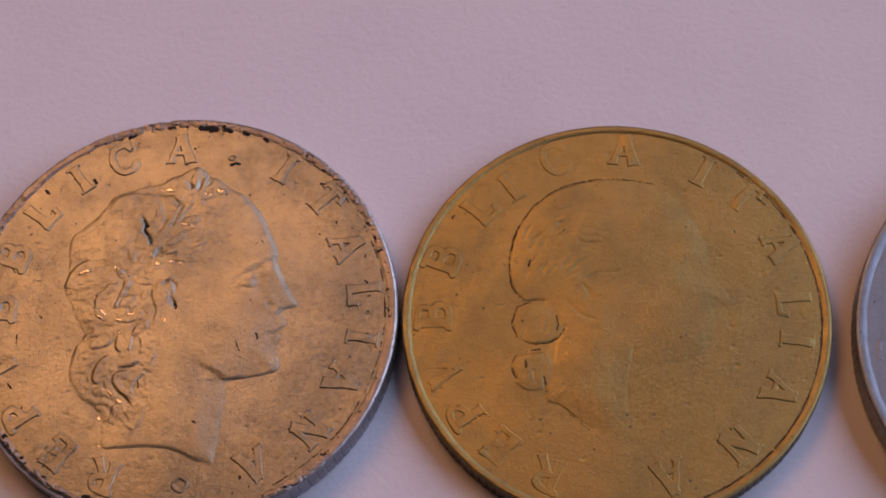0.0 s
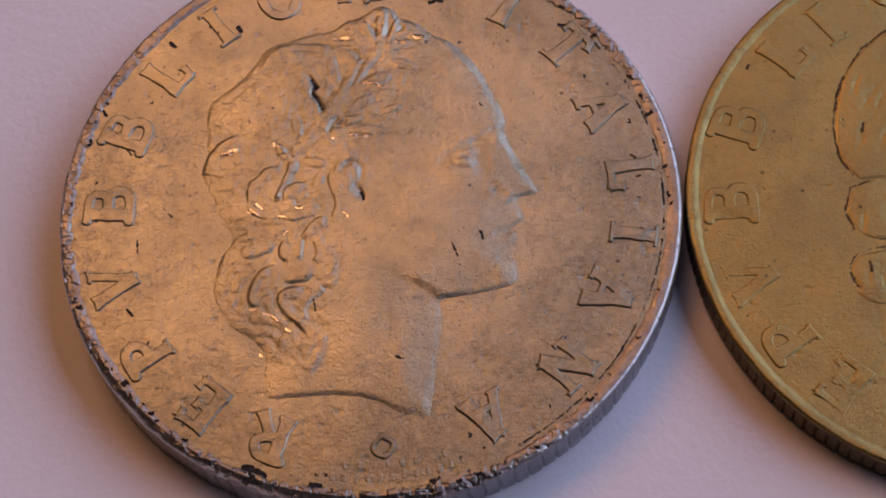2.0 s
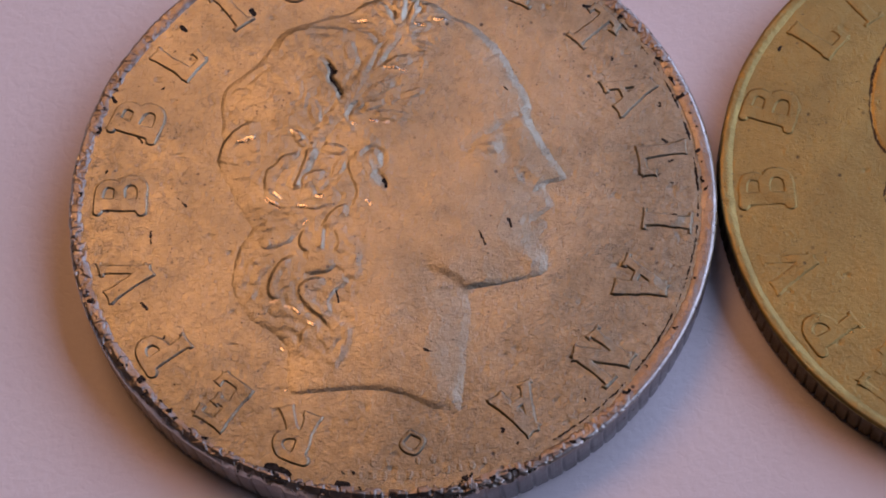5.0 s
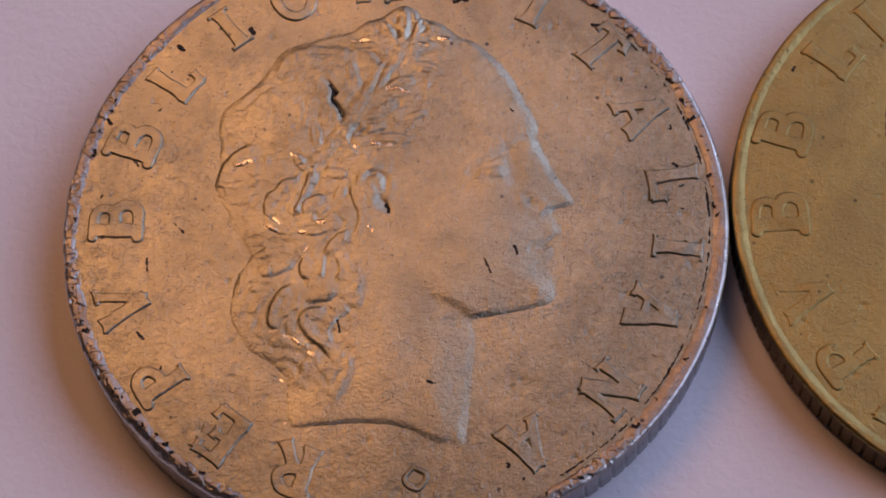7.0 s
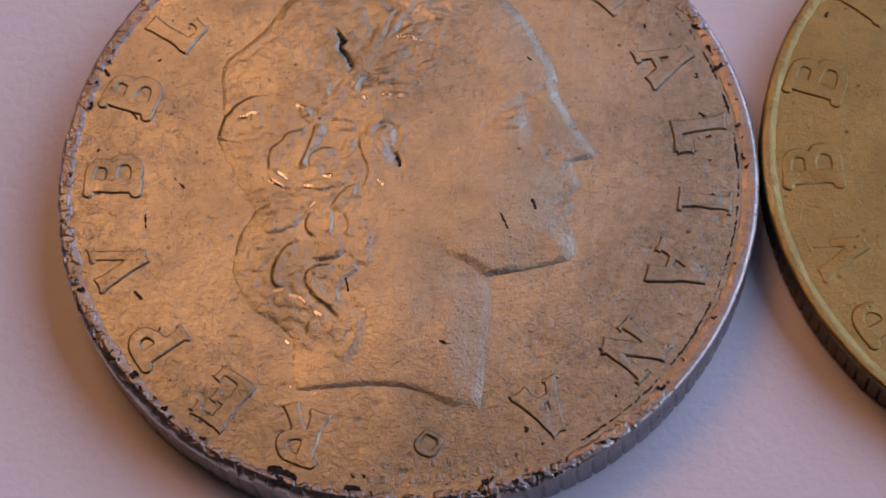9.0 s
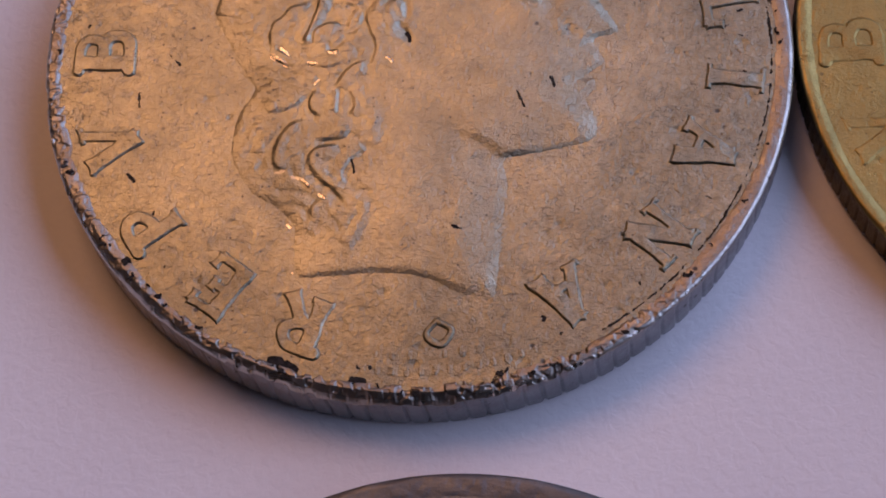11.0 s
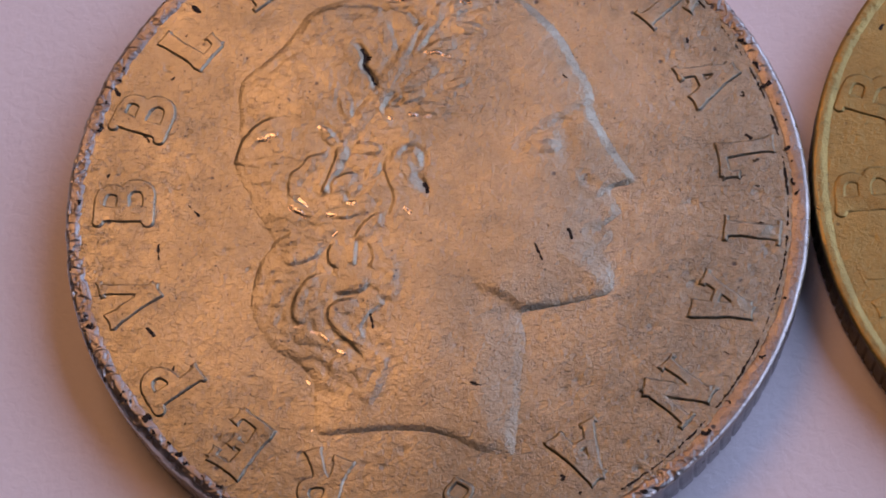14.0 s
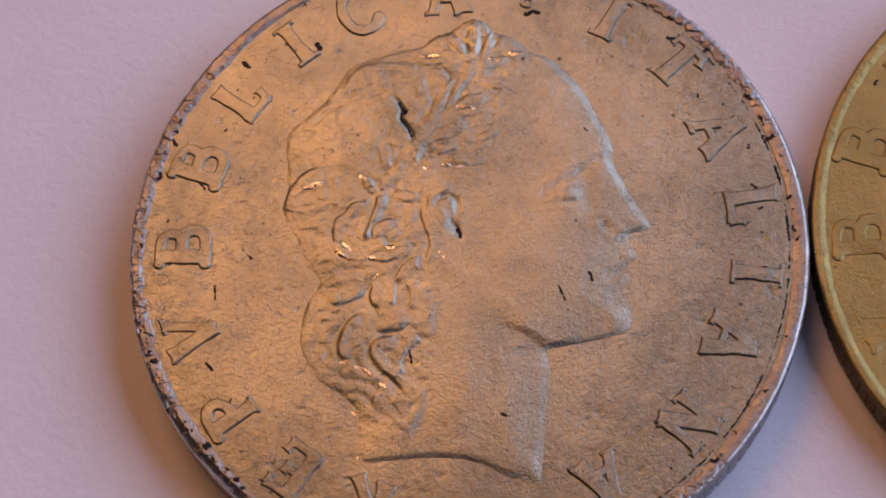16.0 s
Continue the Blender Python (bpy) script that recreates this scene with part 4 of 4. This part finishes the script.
# brown dirt that has stayed in the outline of the hair, the coils and the neck
for pts, wide in [([(-5.45, 1.3), (-5.92, 2.14), (-5.98, 3.74), (-5.51, 5.53), (-4.48, 7.13)], 0.045), ([(-4.48, 7.13), (-2.95, 8.19), (-0.95, 8.68), (1.04, 8.63), (2.5, 8.33)], 0.04),
                  ([(-4.82, 1.06), (-5.64, 0.73), (-5.98, -0.31), (-5.69, -1.1)], 0.04), ([(-4.74, -1.62), (-3.9, -1.55), (-3.3, -1.2), (-2.98, -0.7)], 0.03),
                  ([(-4.4, -1.9), (-5.1, -2.0), (-5.71, -2.21), (-6.05, -2.89), (-5.8, -3.6)], 0.04), ([(-4.2, -3.6), (-4.15, -4.1), (-4.1, -4.5)], 0.04),
                  ([(-2.9, -5.8), (-2.35, -6.28), (-1.44, -7.03), (-1.0, -7.63)], 0.025), ([(-3.4, 0.1), (-3.3, -0.4), (-3.4, -0.8)], 0.03), ([(-4.9, 3.2), (-4.8, 3.6)], 0.03),
                  ([(-5.2, -3.0), (-5.2, -2.6)], 0.04), ([(-3.1, 5.2), (-2.7, 5.5)], 0.03)]:
    mid = np.mean(pts, 0)
    raised("dark_line", [([(x - mid[0], y - mid[1]) for x, y in pts], wide)], tuple(mid), 0.0, 1.0, 0.014, 0.03, over_b, BRONZE_DIRT, bronze_coin, 0.0, wide * 30, dx=0.03, rag=0.03)
for pts, wide in [([(8.6, 7.2), (9.0, 6.8)], 0.06), ([(8.0, 7.6), (8.2, 7.45)], 0.05), ([(-9.15, 6.6), (-9.25, 6.45)], 0.06), ([(0.9, 10.4), (1.0, 10.2)], 0.035), ([(1.3, 10.2), (1.4, 10.0)], 0.035)]:
    mid = np.mean(pts, 0)
    raised("dark_mark", [([(x - mid[0], y - mid[1]) for x, y in pts], wide)], tuple(mid), 0.0, 1.0, 0.02, 0.03, ground_b, DIRT_SHADE, bronze_coin, 0.0, wide * 30, dx=0.03, rag=0.035)

# ---- the grey coin past the bronze one, and the dull coin nearer the table's edge ----
nickel_coin = thing("coin", 51.37, -2.78, 20, "smooth blue-grey metal coin lying on white paper", "coin", "coins on the paper")
ground_c = blank(NICKEL, 13.1, 2.1, 0.8, 0.05, 17, 0.25, 140, nickel_coin, pits=60)
legend(ITALIC, [-110 - 17.8 * k for k in range(10)] + [56 - 17.4 * k for k in range(8)], [11.0] * 18, 1.0, 0.03, 0.1, ground_c, NICKEL, nickel_coin, 0.9)
dull_coin = thing("coin", 0.41, -26.75, 0, "dull dark grey worn steel coin with raised rim", "coin", "coins on the paper")
ground_d = blank(GREY, 12.0, 2.0, 0.95, 0.035, 23, 0.5, 130, dull_coin, pits=60)
legend(ITALIC, [-110 - 17.8 * k for k in range(10)] + [56 - 17.4 * k for k in range(8)], [9.9] * 18, 0.95, 0.08, 0.12, ground_d, GREY, dull_coin, 0.5)
